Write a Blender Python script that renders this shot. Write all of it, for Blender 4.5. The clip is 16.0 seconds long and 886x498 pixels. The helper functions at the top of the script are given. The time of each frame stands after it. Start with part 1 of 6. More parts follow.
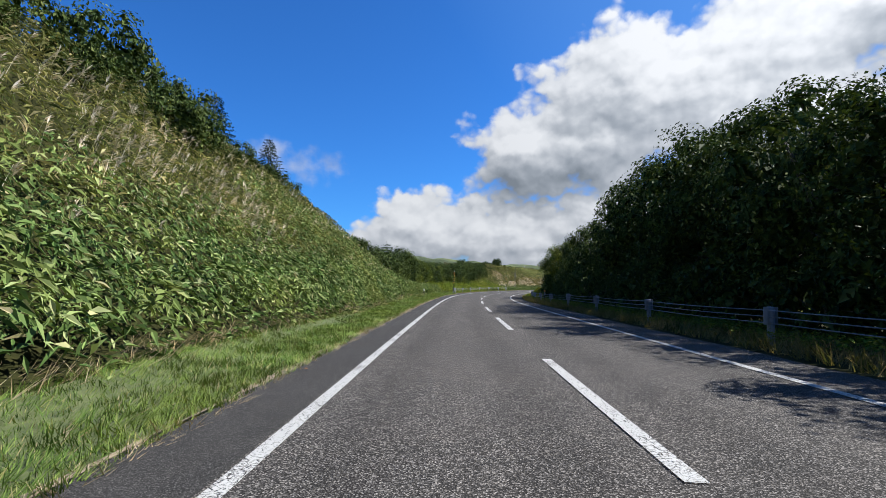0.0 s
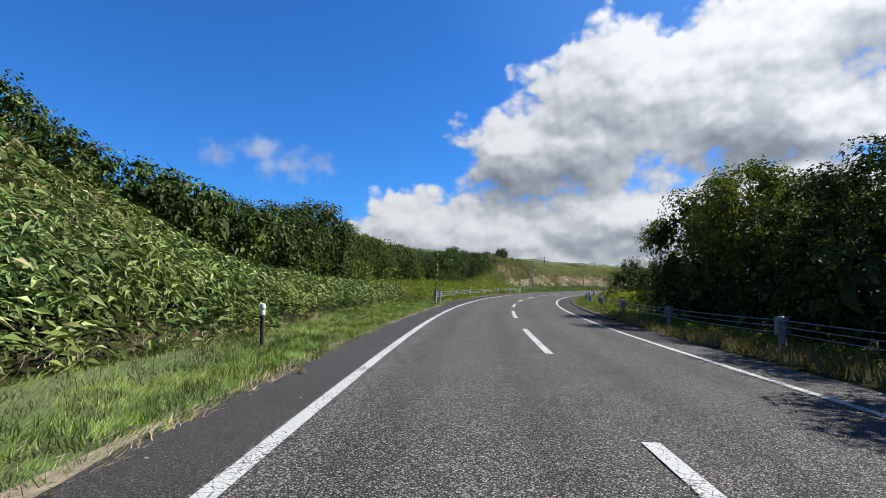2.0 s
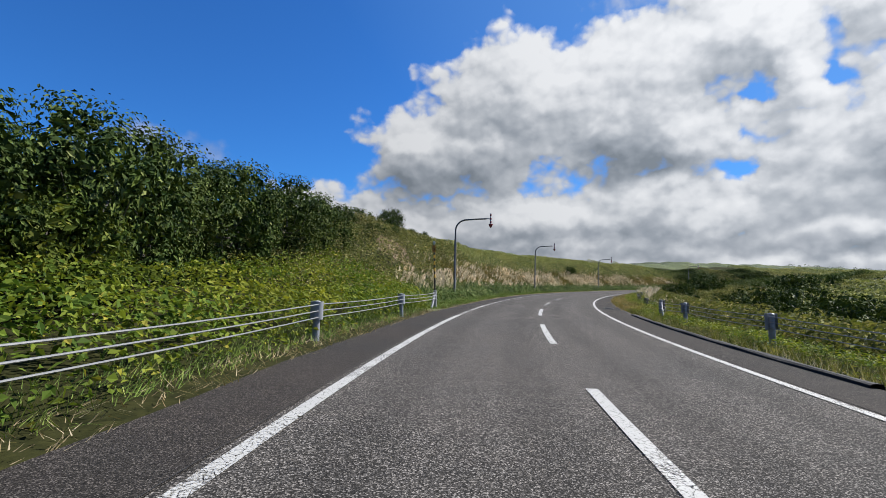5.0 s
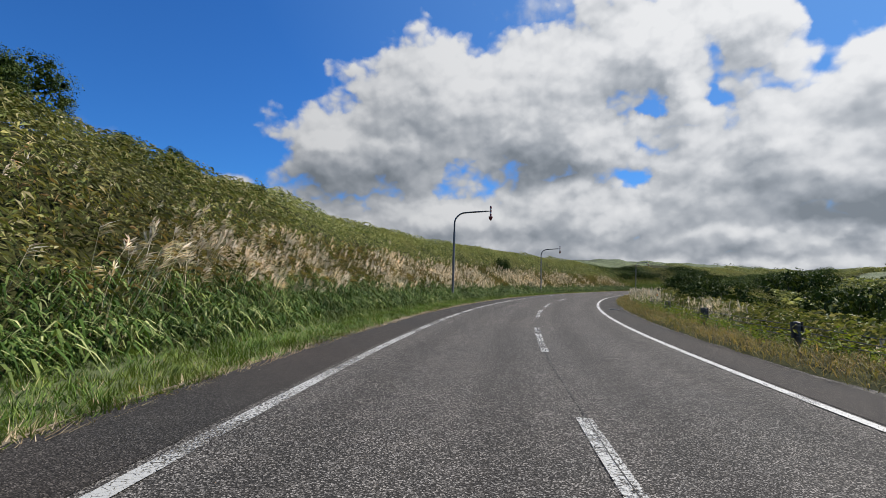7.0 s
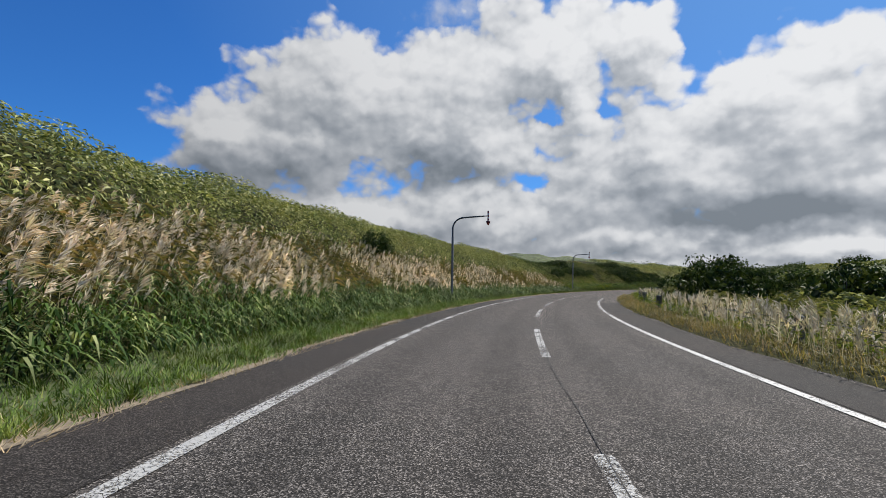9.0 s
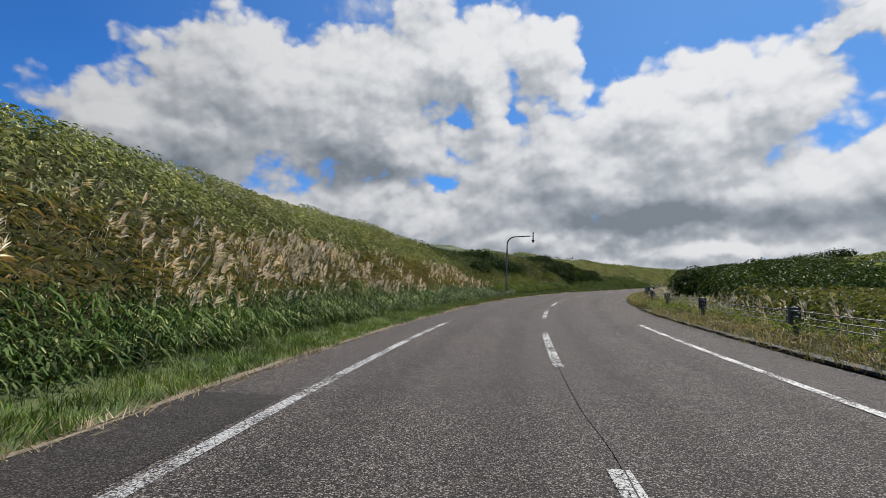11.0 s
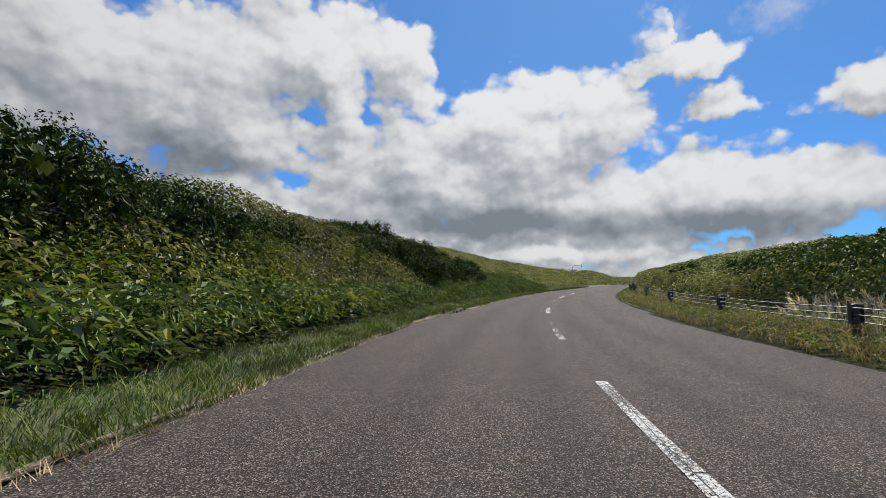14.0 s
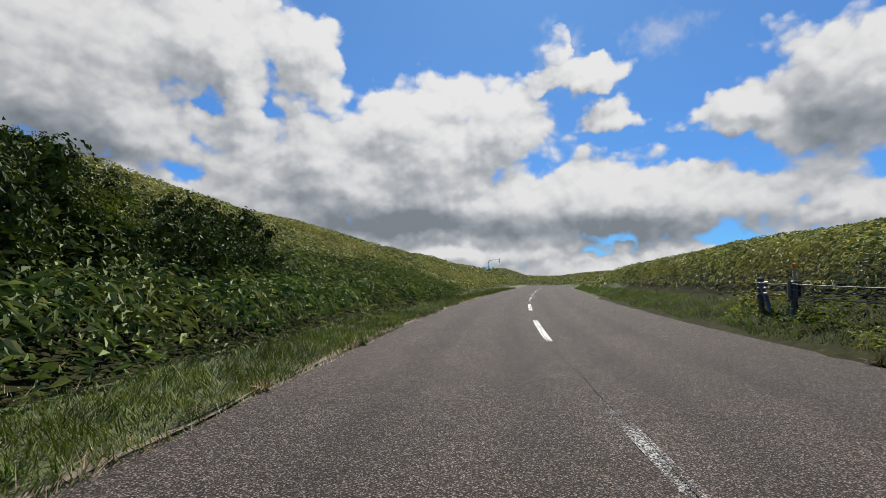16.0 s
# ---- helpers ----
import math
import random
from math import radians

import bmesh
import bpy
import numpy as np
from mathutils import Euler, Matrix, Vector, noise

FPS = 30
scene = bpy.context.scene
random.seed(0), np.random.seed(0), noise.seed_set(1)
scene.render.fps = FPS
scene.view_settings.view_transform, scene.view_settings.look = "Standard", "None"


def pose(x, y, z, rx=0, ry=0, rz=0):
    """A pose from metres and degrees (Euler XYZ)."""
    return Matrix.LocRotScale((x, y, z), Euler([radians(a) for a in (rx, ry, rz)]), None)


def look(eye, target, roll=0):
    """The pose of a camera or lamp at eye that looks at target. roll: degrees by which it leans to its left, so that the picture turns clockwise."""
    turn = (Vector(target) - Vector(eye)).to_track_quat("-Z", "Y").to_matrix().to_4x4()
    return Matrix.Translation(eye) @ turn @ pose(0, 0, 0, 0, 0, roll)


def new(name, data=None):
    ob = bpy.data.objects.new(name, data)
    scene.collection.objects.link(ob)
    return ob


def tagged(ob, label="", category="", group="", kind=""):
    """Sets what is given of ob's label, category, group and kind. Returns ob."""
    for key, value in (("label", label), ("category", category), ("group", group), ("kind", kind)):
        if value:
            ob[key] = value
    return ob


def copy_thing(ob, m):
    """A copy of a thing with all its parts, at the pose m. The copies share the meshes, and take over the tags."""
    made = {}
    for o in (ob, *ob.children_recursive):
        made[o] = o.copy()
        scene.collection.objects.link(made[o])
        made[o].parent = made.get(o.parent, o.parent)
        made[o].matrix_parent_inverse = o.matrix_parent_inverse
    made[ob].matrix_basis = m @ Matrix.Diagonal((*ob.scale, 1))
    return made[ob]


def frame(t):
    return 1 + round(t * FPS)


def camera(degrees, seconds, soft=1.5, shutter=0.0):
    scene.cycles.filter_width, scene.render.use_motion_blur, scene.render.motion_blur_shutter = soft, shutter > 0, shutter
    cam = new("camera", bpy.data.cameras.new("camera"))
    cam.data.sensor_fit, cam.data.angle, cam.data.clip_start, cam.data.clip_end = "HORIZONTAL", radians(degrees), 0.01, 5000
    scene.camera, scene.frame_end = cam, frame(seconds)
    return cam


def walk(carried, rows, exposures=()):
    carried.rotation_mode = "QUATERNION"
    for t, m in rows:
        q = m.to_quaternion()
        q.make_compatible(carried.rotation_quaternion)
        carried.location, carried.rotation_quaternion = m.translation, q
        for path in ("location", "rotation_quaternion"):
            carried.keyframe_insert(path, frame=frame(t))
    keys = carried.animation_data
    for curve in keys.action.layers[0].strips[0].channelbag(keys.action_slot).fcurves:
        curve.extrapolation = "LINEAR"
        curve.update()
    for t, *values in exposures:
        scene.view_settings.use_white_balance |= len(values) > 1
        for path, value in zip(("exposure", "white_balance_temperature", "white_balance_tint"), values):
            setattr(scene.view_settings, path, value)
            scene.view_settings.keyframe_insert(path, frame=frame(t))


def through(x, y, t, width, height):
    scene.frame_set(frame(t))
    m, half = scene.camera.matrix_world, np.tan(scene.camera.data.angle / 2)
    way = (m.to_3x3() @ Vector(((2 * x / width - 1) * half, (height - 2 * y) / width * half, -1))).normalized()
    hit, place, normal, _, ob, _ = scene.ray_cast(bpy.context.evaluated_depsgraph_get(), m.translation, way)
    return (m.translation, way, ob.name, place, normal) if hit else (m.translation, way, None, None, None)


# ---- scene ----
cam = camera(82.4, 16.0, soft=0.6)
PATH = [
    (0.0, pose(0.00, 0.04, 1.20, 94.15, 0.00, 0.00)),
    (0.5, pose(0.27, 8.91, 1.21, 94.14, 0.00, -0.13)),
    (1.0, pose(0.57, 17.76, 1.21, 94.15, 0.00, -0.17)),
    (1.5, pose(0.91, 26.55, 1.23, 94.14, 0.00, -0.36)),
    (2.0, pose(1.29, 35.22, 1.24, 94.12, 0.00, -0.94)),
    (2.5, pose(1.80, 43.70, 1.26, 94.10, 0.00, -1.90)),
    (3.0, pose(2.50, 51.98, 1.28, 94.07, 0.00, -3.31)),
    (3.5, pose(3.48, 60.05, 1.28, 94.02, 0.00, -5.17)),
    (4.0, pose(4.87, 67.90, 1.28, 93.96, 0.00, -7.38)),
    (4.5, pose(6.63, 75.51, 1.27, 93.93, 0.00, -9.70)),
    (5.0, pose(8.70, 82.93, 1.26, 93.92, 0.00, -12.11)),
    (5.5, pose(11.08, 90.16, 1.26, 93.93, 0.00, -14.57)),
    (6.0, pose(13.77, 97.22, 1.25, 93.95, 0.00, -17.02)),
    (6.5, pose(16.73, 104.14, 1.24, 93.96, 0.00, -19.42)),
    (7.0, pose(19.92, 110.91, 1.24, 93.97, 0.00, -21.76)),
    (7.5, pose(23.38, 117.53, 1.24, 93.94, 0.00, -24.34)),
    (8.0, pose(27.17, 123.97, 1.24, 93.92, 0.00, -27.15)),
    (8.5, pose(31.27, 130.23, 1.24, 93.89, 0.00, -29.96)),
    (9.0, pose(35.66, 136.30, 1.23, 93.88, 0.00, -32.53)),
    (9.5, pose(40.34, 142.16, 1.23, 93.87, 0.00, -35.07)),
    (10.0, pose(45.30, 147.79, 1.22, 93.86, 0.00, -37.56)),
    (10.5, pose(50.53, 153.19, 1.22, 93.86, 0.00, -40.05)),
    (11.0, pose(56.01, 158.36, 1.22, 93.87, 0.00, -42.58)),
    (11.5, pose(61.73, 163.31, 1.21, 93.90, 0.00, -45.17)),
    (12.0, pose(67.71, 168.06, 1.21, 93.93, 0.00, -47.84)),
    (12.5, pose(73.96, 172.60, 1.22, 93.92, 0.00, -50.68)),
    (13.0, pose(80.50, 176.93, 1.22, 93.93, 0.00, -53.55)),
    (13.5, pose(87.38, 180.97, 1.22, 93.95, 0.00, -56.45)),
    (14.0, pose(94.62, 184.71, 1.22, 93.96, 0.00, -59.29)),
    (14.5, pose(102.20, 188.17, 1.22, 93.97, 0.00, -62.13)),
    (15.0, pose(110.04, 191.31, 1.22, 93.97, 0.00, -64.96)),
    (15.5, pose(118.08, 194.12, 1.22, 93.95, 0.00, -67.57)),
    (16.0, pose(126.28, 196.64, 1.22, 93.95, 0.00, -69.93)),
]
walk(cam, PATH, [(0, 1.17, 6150, 10), (4, 1.05, 6200, 10), (7, 0.80, 6350, 10), (9, 0.76, 6350, 10), (12.5, 0.72, 6350, 10), (16, 0.70, 6500, 10)])

# ---- the road's line: arc length and heading in degrees ----
ROAD_KNOTS = [(-400, -0.7999999999999999), (-40, -0.9999999999999999), (0.0, -1.4), (14.2, -1.81), (28.3, -2.45), (41.9, -4.1), (55.1, -6.89), (67.9, -10.64), (80.2, -14.77), (92.3, -19.03), (104.3, -23.21), (116.2, -27.27), (128.1, -31.67), (140.0, -36.08), (152.0, -40.41), (163.9, -44.85), (175.9, -49.25), (188.0, -53.55), (200.4, -57.86), (213.0, -62.08), (226.1, -66.3), (239.6, -70.3), (253.2, -73.73), (269.2, -78.0), (288.2, -80.8), (313.2, -82), (900, -82)]
LANE = 2.85
S = np.arange(-400.0, 900.0, 1.0)
_h = np.interp(S, [k[0] for k in ROAD_KNOTS], [k[1] for k in ROAD_KNOTS])
_h = np.convolve(np.pad(_h, 4, mode="edge"), np.ones(9) / 9, "valid")
HEAD = np.radians(_h)
CX = np.concatenate([[0], np.cumsum(-np.sin((HEAD[1:] + HEAD[:-1]) / 2))])
CY = np.concatenate([[0], np.cumsum(np.cos((HEAD[1:] + HEAD[:-1]) / 2))])
CX += 1.46 - np.interp(0, S, CX)
CY += -np.interp(0, S, CY)
NX, NY = np.cos(HEAD), np.sin(HEAD)


def smooth(a, b, x):
    u = np.clip((x - a) / (b - a), 0, 1)
    return u * u * (3 - 2 * u)


def plan(s, n):
    """World x, y at arc length s and n metres to the right of the road's middle."""
    nx, ny = np.interp(s, S, NX), np.interp(s, S, NY)
    return np.interp(s, S, CX) + nx * n, np.interp(s, S, CY) + ny * n


def along(x, y):
    """Arc length and offset of points in the plan."""
    x, y = np.asarray(x, float).ravel(), np.asarray(y, float).ravel()
    s, n = np.empty(len(x)), np.empty(len(x))
    for a in range(0, len(x), 20000):
        px, py = x[a:a + 20000, None], y[a:a + 20000, None]
        i = np.argmin((px - CX[None, ::4]) ** 2 + (py - CY[None, ::4]) ** 2, axis=1) * 4
        dx, dy = px[:, 0] - CX[i], py[:, 0] - CY[i]
        s[a:a + 20000] = S[i] + dx * -np.sin(HEAD[i]) + dy * np.cos(HEAD[i])
        n[a:a + 20000] = dx * NX[i] + dy * NY[i]
        far = np.hypot(dx, dy) > 150
        n[a:a + 20000] = np.where(far, np.sign(n[a:a + 20000]) * np.hypot(dx, dy), n[a:a + 20000])
    return s, n

# ---- sky, clouds and sun ----
SUN_AZ, SUN_EL = 80.0, 44.0     # degrees to the right of the first heading, and above the horizon
SKY_STRENGTH = 0.0420
CLOUD_LIGHT = 0.345     # away from the sun; the clouds round the sun are half as bright again

# banks of cloud: azimuth to the right, elevation, half width, half height, all in degrees
CLOUDS = [(24, 3.0, 26, 3.0), (-3, 6.4, 6.5, 4.2), (7, 6.1, 7.6, 4.8), (15, 14.8, 10.5, 5.0), (20, 21.0, 8.7, 5.5), (32, 18.5, 10.4, 7.6),
          (9, 15.2, 5.6, 4.4), (22, 7.0, 19.8, 3.1), (41, 23.9, 13.3, 6.1), (37, 15.9, 7.7, 3.7),
          (37, 8.4, 13.8, 4.4), (57, 12.3, 10.8, 7.4), (54, 23.7, 5.1, 4.2), (68, 13.0, 9.2, 8.0), (47, 22.6, 9.0, 6.4)]
CLOUDS_EAST = [(56, 10.7, 16.6, 6.7), (71, 16.6, 11.6, 5.7), (87, 8.6, 20.6, 4.6), (72, 3.1, 12.6, 1.9), (84, 21.9, 5.6, 1.6),
               (83, 25.5, 1.7, 2.2), (89, 17.5, 3.4, 2.2), (102, 16.8, 7.0, 2.0), (110, 17.0, 8.2, 5.8), (109, 6.7, 3.6, 2.0),
               (91, 2.9, 6.7, 1.5), (60, 4.6, 24, 2.4), (48, 1.2, 34, 2.2), (95, 1.0, 30, 1.9), (-120, 14, 30, 9), (170, 20, 40, 8)]
GAPS = [(27, 12.3, 4.4, 1.9), (42, 11.5, 2.3, 2.4), (51, 18.3, 2.0, 3.4), (45, 17.7, 1.5, 1.5), 
        (65, 24.0, 5.3, 2.2), (78, 26.7, 7.0, 5.0), (97, 13.4, 8.0, 1.5), (86, 3.4, 2.2, 0.7), (94, 21, 3.4, 2.6)]

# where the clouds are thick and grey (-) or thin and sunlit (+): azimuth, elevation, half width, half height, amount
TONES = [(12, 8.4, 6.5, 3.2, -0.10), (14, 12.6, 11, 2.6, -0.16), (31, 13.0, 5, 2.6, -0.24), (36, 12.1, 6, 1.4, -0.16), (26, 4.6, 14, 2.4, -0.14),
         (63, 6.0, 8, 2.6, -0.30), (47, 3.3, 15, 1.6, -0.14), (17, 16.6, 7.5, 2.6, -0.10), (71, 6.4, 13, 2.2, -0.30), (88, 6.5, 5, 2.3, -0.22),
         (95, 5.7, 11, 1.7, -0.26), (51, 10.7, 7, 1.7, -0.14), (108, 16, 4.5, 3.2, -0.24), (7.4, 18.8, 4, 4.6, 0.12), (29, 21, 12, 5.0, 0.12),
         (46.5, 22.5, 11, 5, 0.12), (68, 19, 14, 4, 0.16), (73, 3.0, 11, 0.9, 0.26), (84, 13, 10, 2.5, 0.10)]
WISPS = [(-23.5, 13.6, 2.6, 2.2), (-15.5, 12.8, 6.0, 2.4), (-19, 14.4, 3.5, 1.8), (83, 24.5, 3.5, 4.0), (50, 27, 6, 3), (94, 25, 5, 2.5), (35, 29, 8, 2.5)]


def wire(tree, kind, a=None, b=None, c=None, op=None):
    """Adds a node, sets its operation, and joins or fills its first inputs."""
    node = tree.nodes.new(kind)
    if op:
        node.operation = op
    for i, v in enumerate((a, b, c)):
        if v is None:
            continue
        if isinstance(v, bpy.types.NodeSocket):
            tree.links.new(v, node.inputs[i])
        else:
            node.inputs[i].default_value = v
    return node


def cloud_field():
    """A node group: how thick the cloud is towards (azimuth, elevation, 0)."""
    g = bpy.data.node_groups.new("cloud_field", "ShaderNodeTree")
    g.interface.new_socket("Way", in_out="INPUT", socket_type="NodeSocketVector")
    g.interface.new_socket("Thick", in_out="OUTPUT", socket_type="NodeSocketFloat")
    gi, go = g.nodes.new("NodeGroupInput"), g.nodes.new("NodeGroupOutput")
    way = gi.outputs[0]
    # uneven outline
    warp = g.nodes.new("ShaderNodeTexNoise")
    warp.inputs["Scale"].default_value, warp.inputs["Detail"].default_value = 0.16, 3.0
    g.links.new(way, warp.inputs["Vector"])
    shift = wire(g, "ShaderNodeVectorMath", warp.outputs["Color"], (-0.5, -0.5, -0.5), op="ADD")
    shift = wire(g, "ShaderNodeVectorMath", shift.outputs[0], (5.0, 4.0, 0.0), way, op="MULTIPLY_ADD")
    fine = g.nodes.new("ShaderNodeTexNoise")
    fine.inputs["Scale"].default_value, fine.inputs["Detail"].default_value = 0.45, 4.0
    g.links.new(way, fine.inputs["Vector"])
    shift2 = wire(g, "ShaderNodeVectorMath", fine.outputs["Color"], (-0.5, -0.5, -0.5), op="ADD")
    shift = wire(g, "ShaderNodeVectorMath", shift2.outputs[0], (4.0, 3.0, 0.0), shift.outputs[0], op="MULTIPLY_ADD")
    bent = wire(g, "ShaderNodeVectorMath", shift.outputs[0], (1, 1, 0), op="MULTIPLY").outputs[0]

    def bank(a, e, ra, re):
        q = wire(g, "ShaderNodeVectorMath", bent, (1 / ra, 1 / re, 0), (-a / ra, -e / re, 0), op="MULTIPLY_ADD")
        return wire(g, "ShaderNodeVectorMath", q.outputs[0], op="LENGTH").outputs["Value"]

    total = None
    for row in CLOUDS + CLOUDS_EAST:
        d = wire(g, "ShaderNodeMath", 1.0, bank(*row), op="SUBTRACT").outputs[0]
        total = d if total is None else wire(g, "ShaderNodeMath", total, d, 0.25, op="SMOOTH_MAX").outputs[0]
    total = wire(g, "ShaderNodeMath", total, -0.9, op="MAXIMUM").outputs[0]
    for row in GAPS:
        d = wire(g, "ShaderNodeMath", wire(g, "ShaderNodeMath", bank(*row), 0.75, op="SUBTRACT").outputs[0], 0.5, op="MULTIPLY").outputs[0]
        total = wire(g, "ShaderNodeMath", total, d, 0.2, op="SMOOTH_MIN").outputs[0]
    for scale, size in ((0.17, 0.55), (0.40, 0.36), (0.95, 0.17)):
        # rounded puffs
        v = g.nodes.new("ShaderNodeTexVoronoi")
        v.voronoi_dimensions, v.feature = "2D", "SMOOTH_F1"
        v.inputs["Scale"].default_value, v.inputs["Smoothness"].default_value = scale, 0.25
        sq = wire(g, "ShaderNodeVectorMath", wire(g, "ShaderNodeVectorMath", shift2.outputs[0], (1.6, 1.6, 0.0), way, op="MULTIPLY_ADD").outputs[0], (0.9, 1.25, 1.0), op="MULTIPLY")
        g.links.new(sq.outputs[0], v.inputs["Vector"])
        total = wire(g, "ShaderNodeMath", wire(g, "ShaderNodeMath", 0.42, v.outputs["Distance"], op="SUBTRACT").outputs[0], size, total,
                     op="MULTIPLY_ADD").outputs[0]
    total = wire(g, "ShaderNodeMath", total, 0.10, op="ADD").outputs[0]
    for scale, detail, rough, size in ((0.13, 5.0, 0.50, 0.75),):
        n = g.nodes.new("ShaderNodeTexNoise")
        n.inputs["Scale"].default_value, n.inputs["Detail"].default_value, n.inputs["Roughness"].default_value = scale, detail, rough
        sq = wire(g, "ShaderNodeVectorMath", way, (1.0, 1.35, 1.0), op="MULTIPLY")
        g.links.new(sq.outputs[0], n.inputs["Vector"])
        total = wire(g, "ShaderNodeMath", wire(g, "ShaderNodeMath", n.outputs["Fac"], 0.5, op="SUBTRACT").outputs[0], size, total,
                     op="MULTIPLY_ADD").outputs[0]
    g.links.new(total, go.inputs[0])
    return g


def build_sky():
    world = bpy.data.worlds.new("sky")
    scene.world = world
    world.use_nodes = True
    t = world.node_tree
    t.nodes.clear()
    sky = t.nodes.new("ShaderNodeTexSky")
    sky.sky_type, sky.sun_disc = "NISHITA", False
    sky.sun_elevation, sky.sun_rotation = radians(SUN_EL), radians(SUN_AZ)
    sky.altitude, sky.air_density, sky.dust_density, sky.ozone_density = 50.0, 1.0, 0.35, 2.2
    blue = wire(t, "ShaderNodeVectorMath", sky.outputs[0], (SKY_STRENGTH * 0.36, SKY_STRENGTH * 0.95, SKY_STRENGTH * 1.74), op="MULTIPLY")
    coord = t.nodes.new("ShaderNodeTexCoord")
    # paler, hazier air towards the sun
    a, e = radians(SUN_AZ), radians(SUN_EL)
    near = wire(t, "ShaderNodeVectorMath", coord.outputs["Generated"], (math.sin(a) * math.cos(e), math.cos(a) * math.cos(e), math.sin(e)), op="DOT_PRODUCT")
    haze = wire(t, "ShaderNodeMapRange", near.outputs["Value"])
    haze.inputs[1].default_value, haze.inputs[2].default_value, haze.inputs[4].default_value = 0.45, 1.0, 0.6
    pale = t.nodes.new("ShaderNodeMix")
    pale.data_type = "VECTOR"
    t.links.new(haze.outputs[0], pale.inputs[0])
    t.links.new(blue.outputs[0], pale.inputs[4])
    pale.inputs[5].default_value = (0.095, 0.190, 0.350)
    sep = wire(t, "ShaderNodeSeparateXYZ", coord.outputs["Generated"])
    az = wire(t, "ShaderNodeMath", sep.outputs[0], sep.outputs[1], op="ARCTAN2")
    el = wire(t, "ShaderNodeMath", sep.outputs[2], op="ARCSINE")
    deg = 180 / math.pi
    way = wire(t, "ShaderNodeCombineXYZ", wire(t, "ShaderNodeMath", az.outputs[0], deg, op="MULTIPLY").outputs[0],
               wire(t, "ShaderNodeMath", el.outputs[0], deg, op="MULTIPLY").outputs[0], 0.0)
    field = cloud_field()

    def thick(dx, dy):
        off = wire(t, "ShaderNodeVectorMath", way.outputs[0], (dx, dy, 0), op="ADD")
        n = t.nodes.new("ShaderNodeGroup")
        n.node_tree = field
        t.links.new(off.outputs[0], n.inputs[0])
        return n.outputs[0]

    d0, d1, d2 = thick(0, 0), thick(0.5, 0.9), thick(1.8, 3.6)
    cover = wire(t, "ShaderNodeMapRange", d0)
    cover.interpolation_type = "SMOOTHSTEP"
    cover.inputs[1].default_value, cover.inputs[2].default_value = -0.12, 0.22
    # the sun lights the tops; what lies under much cloud is grey
    lit = wire(t, "ShaderNodeMath", wire(t, "ShaderNodeMath", d0, d1, op="SUBTRACT").outputs[0], 0.38, 0.585, op="MULTIPLY_ADD").outputs[0]
    lit = wire(t, "ShaderNodeMath", wire(t, "ShaderNodeMath", d0, d2, op="SUBTRACT").outputs[0], 0.22, lit, op="MULTIPLY_ADD").outputs[0]
    deep = wire(t, "ShaderNodeMapRange", d2)
    deep.inputs[1].default_value, deep.inputs[2].default_value, deep.inputs[3].default_value, deep.inputs[4].default_value = 0.2, 1.3, 0.12, -0.06
    lit = wire(t, "ShaderNodeMath", lit, deep.outputs[0], op="ADD").outputs[0]
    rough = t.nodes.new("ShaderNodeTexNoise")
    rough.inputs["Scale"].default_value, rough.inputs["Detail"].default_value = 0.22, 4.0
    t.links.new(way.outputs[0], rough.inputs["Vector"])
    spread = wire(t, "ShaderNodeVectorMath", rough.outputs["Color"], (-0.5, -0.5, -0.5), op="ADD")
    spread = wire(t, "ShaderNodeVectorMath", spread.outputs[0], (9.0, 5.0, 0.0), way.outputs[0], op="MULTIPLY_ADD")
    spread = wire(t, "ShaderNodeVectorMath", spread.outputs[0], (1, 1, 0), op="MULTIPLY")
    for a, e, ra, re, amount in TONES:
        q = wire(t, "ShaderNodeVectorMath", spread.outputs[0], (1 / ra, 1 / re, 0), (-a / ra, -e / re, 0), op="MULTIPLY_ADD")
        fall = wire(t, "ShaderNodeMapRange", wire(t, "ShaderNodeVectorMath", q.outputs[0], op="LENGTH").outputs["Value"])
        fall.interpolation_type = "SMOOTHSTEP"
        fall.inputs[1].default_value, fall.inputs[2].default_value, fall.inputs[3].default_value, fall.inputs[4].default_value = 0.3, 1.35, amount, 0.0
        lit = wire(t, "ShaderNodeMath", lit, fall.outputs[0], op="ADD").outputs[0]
    ramp = t.nodes.new("ShaderNodeValToRGB")
    t.links.new(lit, ramp.inputs[0])
    els = ramp.color_ramp.elements
    els[0].position, els[0].color = 0.10, (0.27, 0.305, 0.345, 1)
    els[1].position, els[1].color = 1.0, (1.0, 1.0, 1.0, 1)
    for pos, col in ((0.38, (0.42, 0.455, 0.50, 1)), (0.62, (0.62, 0.645, 0.68, 1)), (0.82, (0.86, 0.87, 0.885, 1))):
        e = els.new(pos)
        e.color = col
    # thin wisps
    wisp = None
    streak = t.nodes.new("ShaderNodeTexNoise")
    streak.inputs["Scale"].default_value, streak.inputs["Detail"].default_value = 0.45, 6.0
    t.links.new(way.outputs[0], streak.inputs["Vector"])
    for a, e, ra, re in WISPS:
        q = wire(t, "ShaderNodeVectorMath", way.outputs[0], (1 / ra, 1 / re, 0), (-a / ra, -e / re, 0), op="MULTIPLY_ADD")
        d = wire(t, "ShaderNodeMath", 1.0, wire(t, "ShaderNodeVectorMath", q.outputs[0], op="LENGTH").outputs["Value"], op="SUBTRACT").outputs[0]
        wisp = d if wisp is None else wire(t, "ShaderNodeMath", wisp, d, op="MAXIMUM").outputs[0]
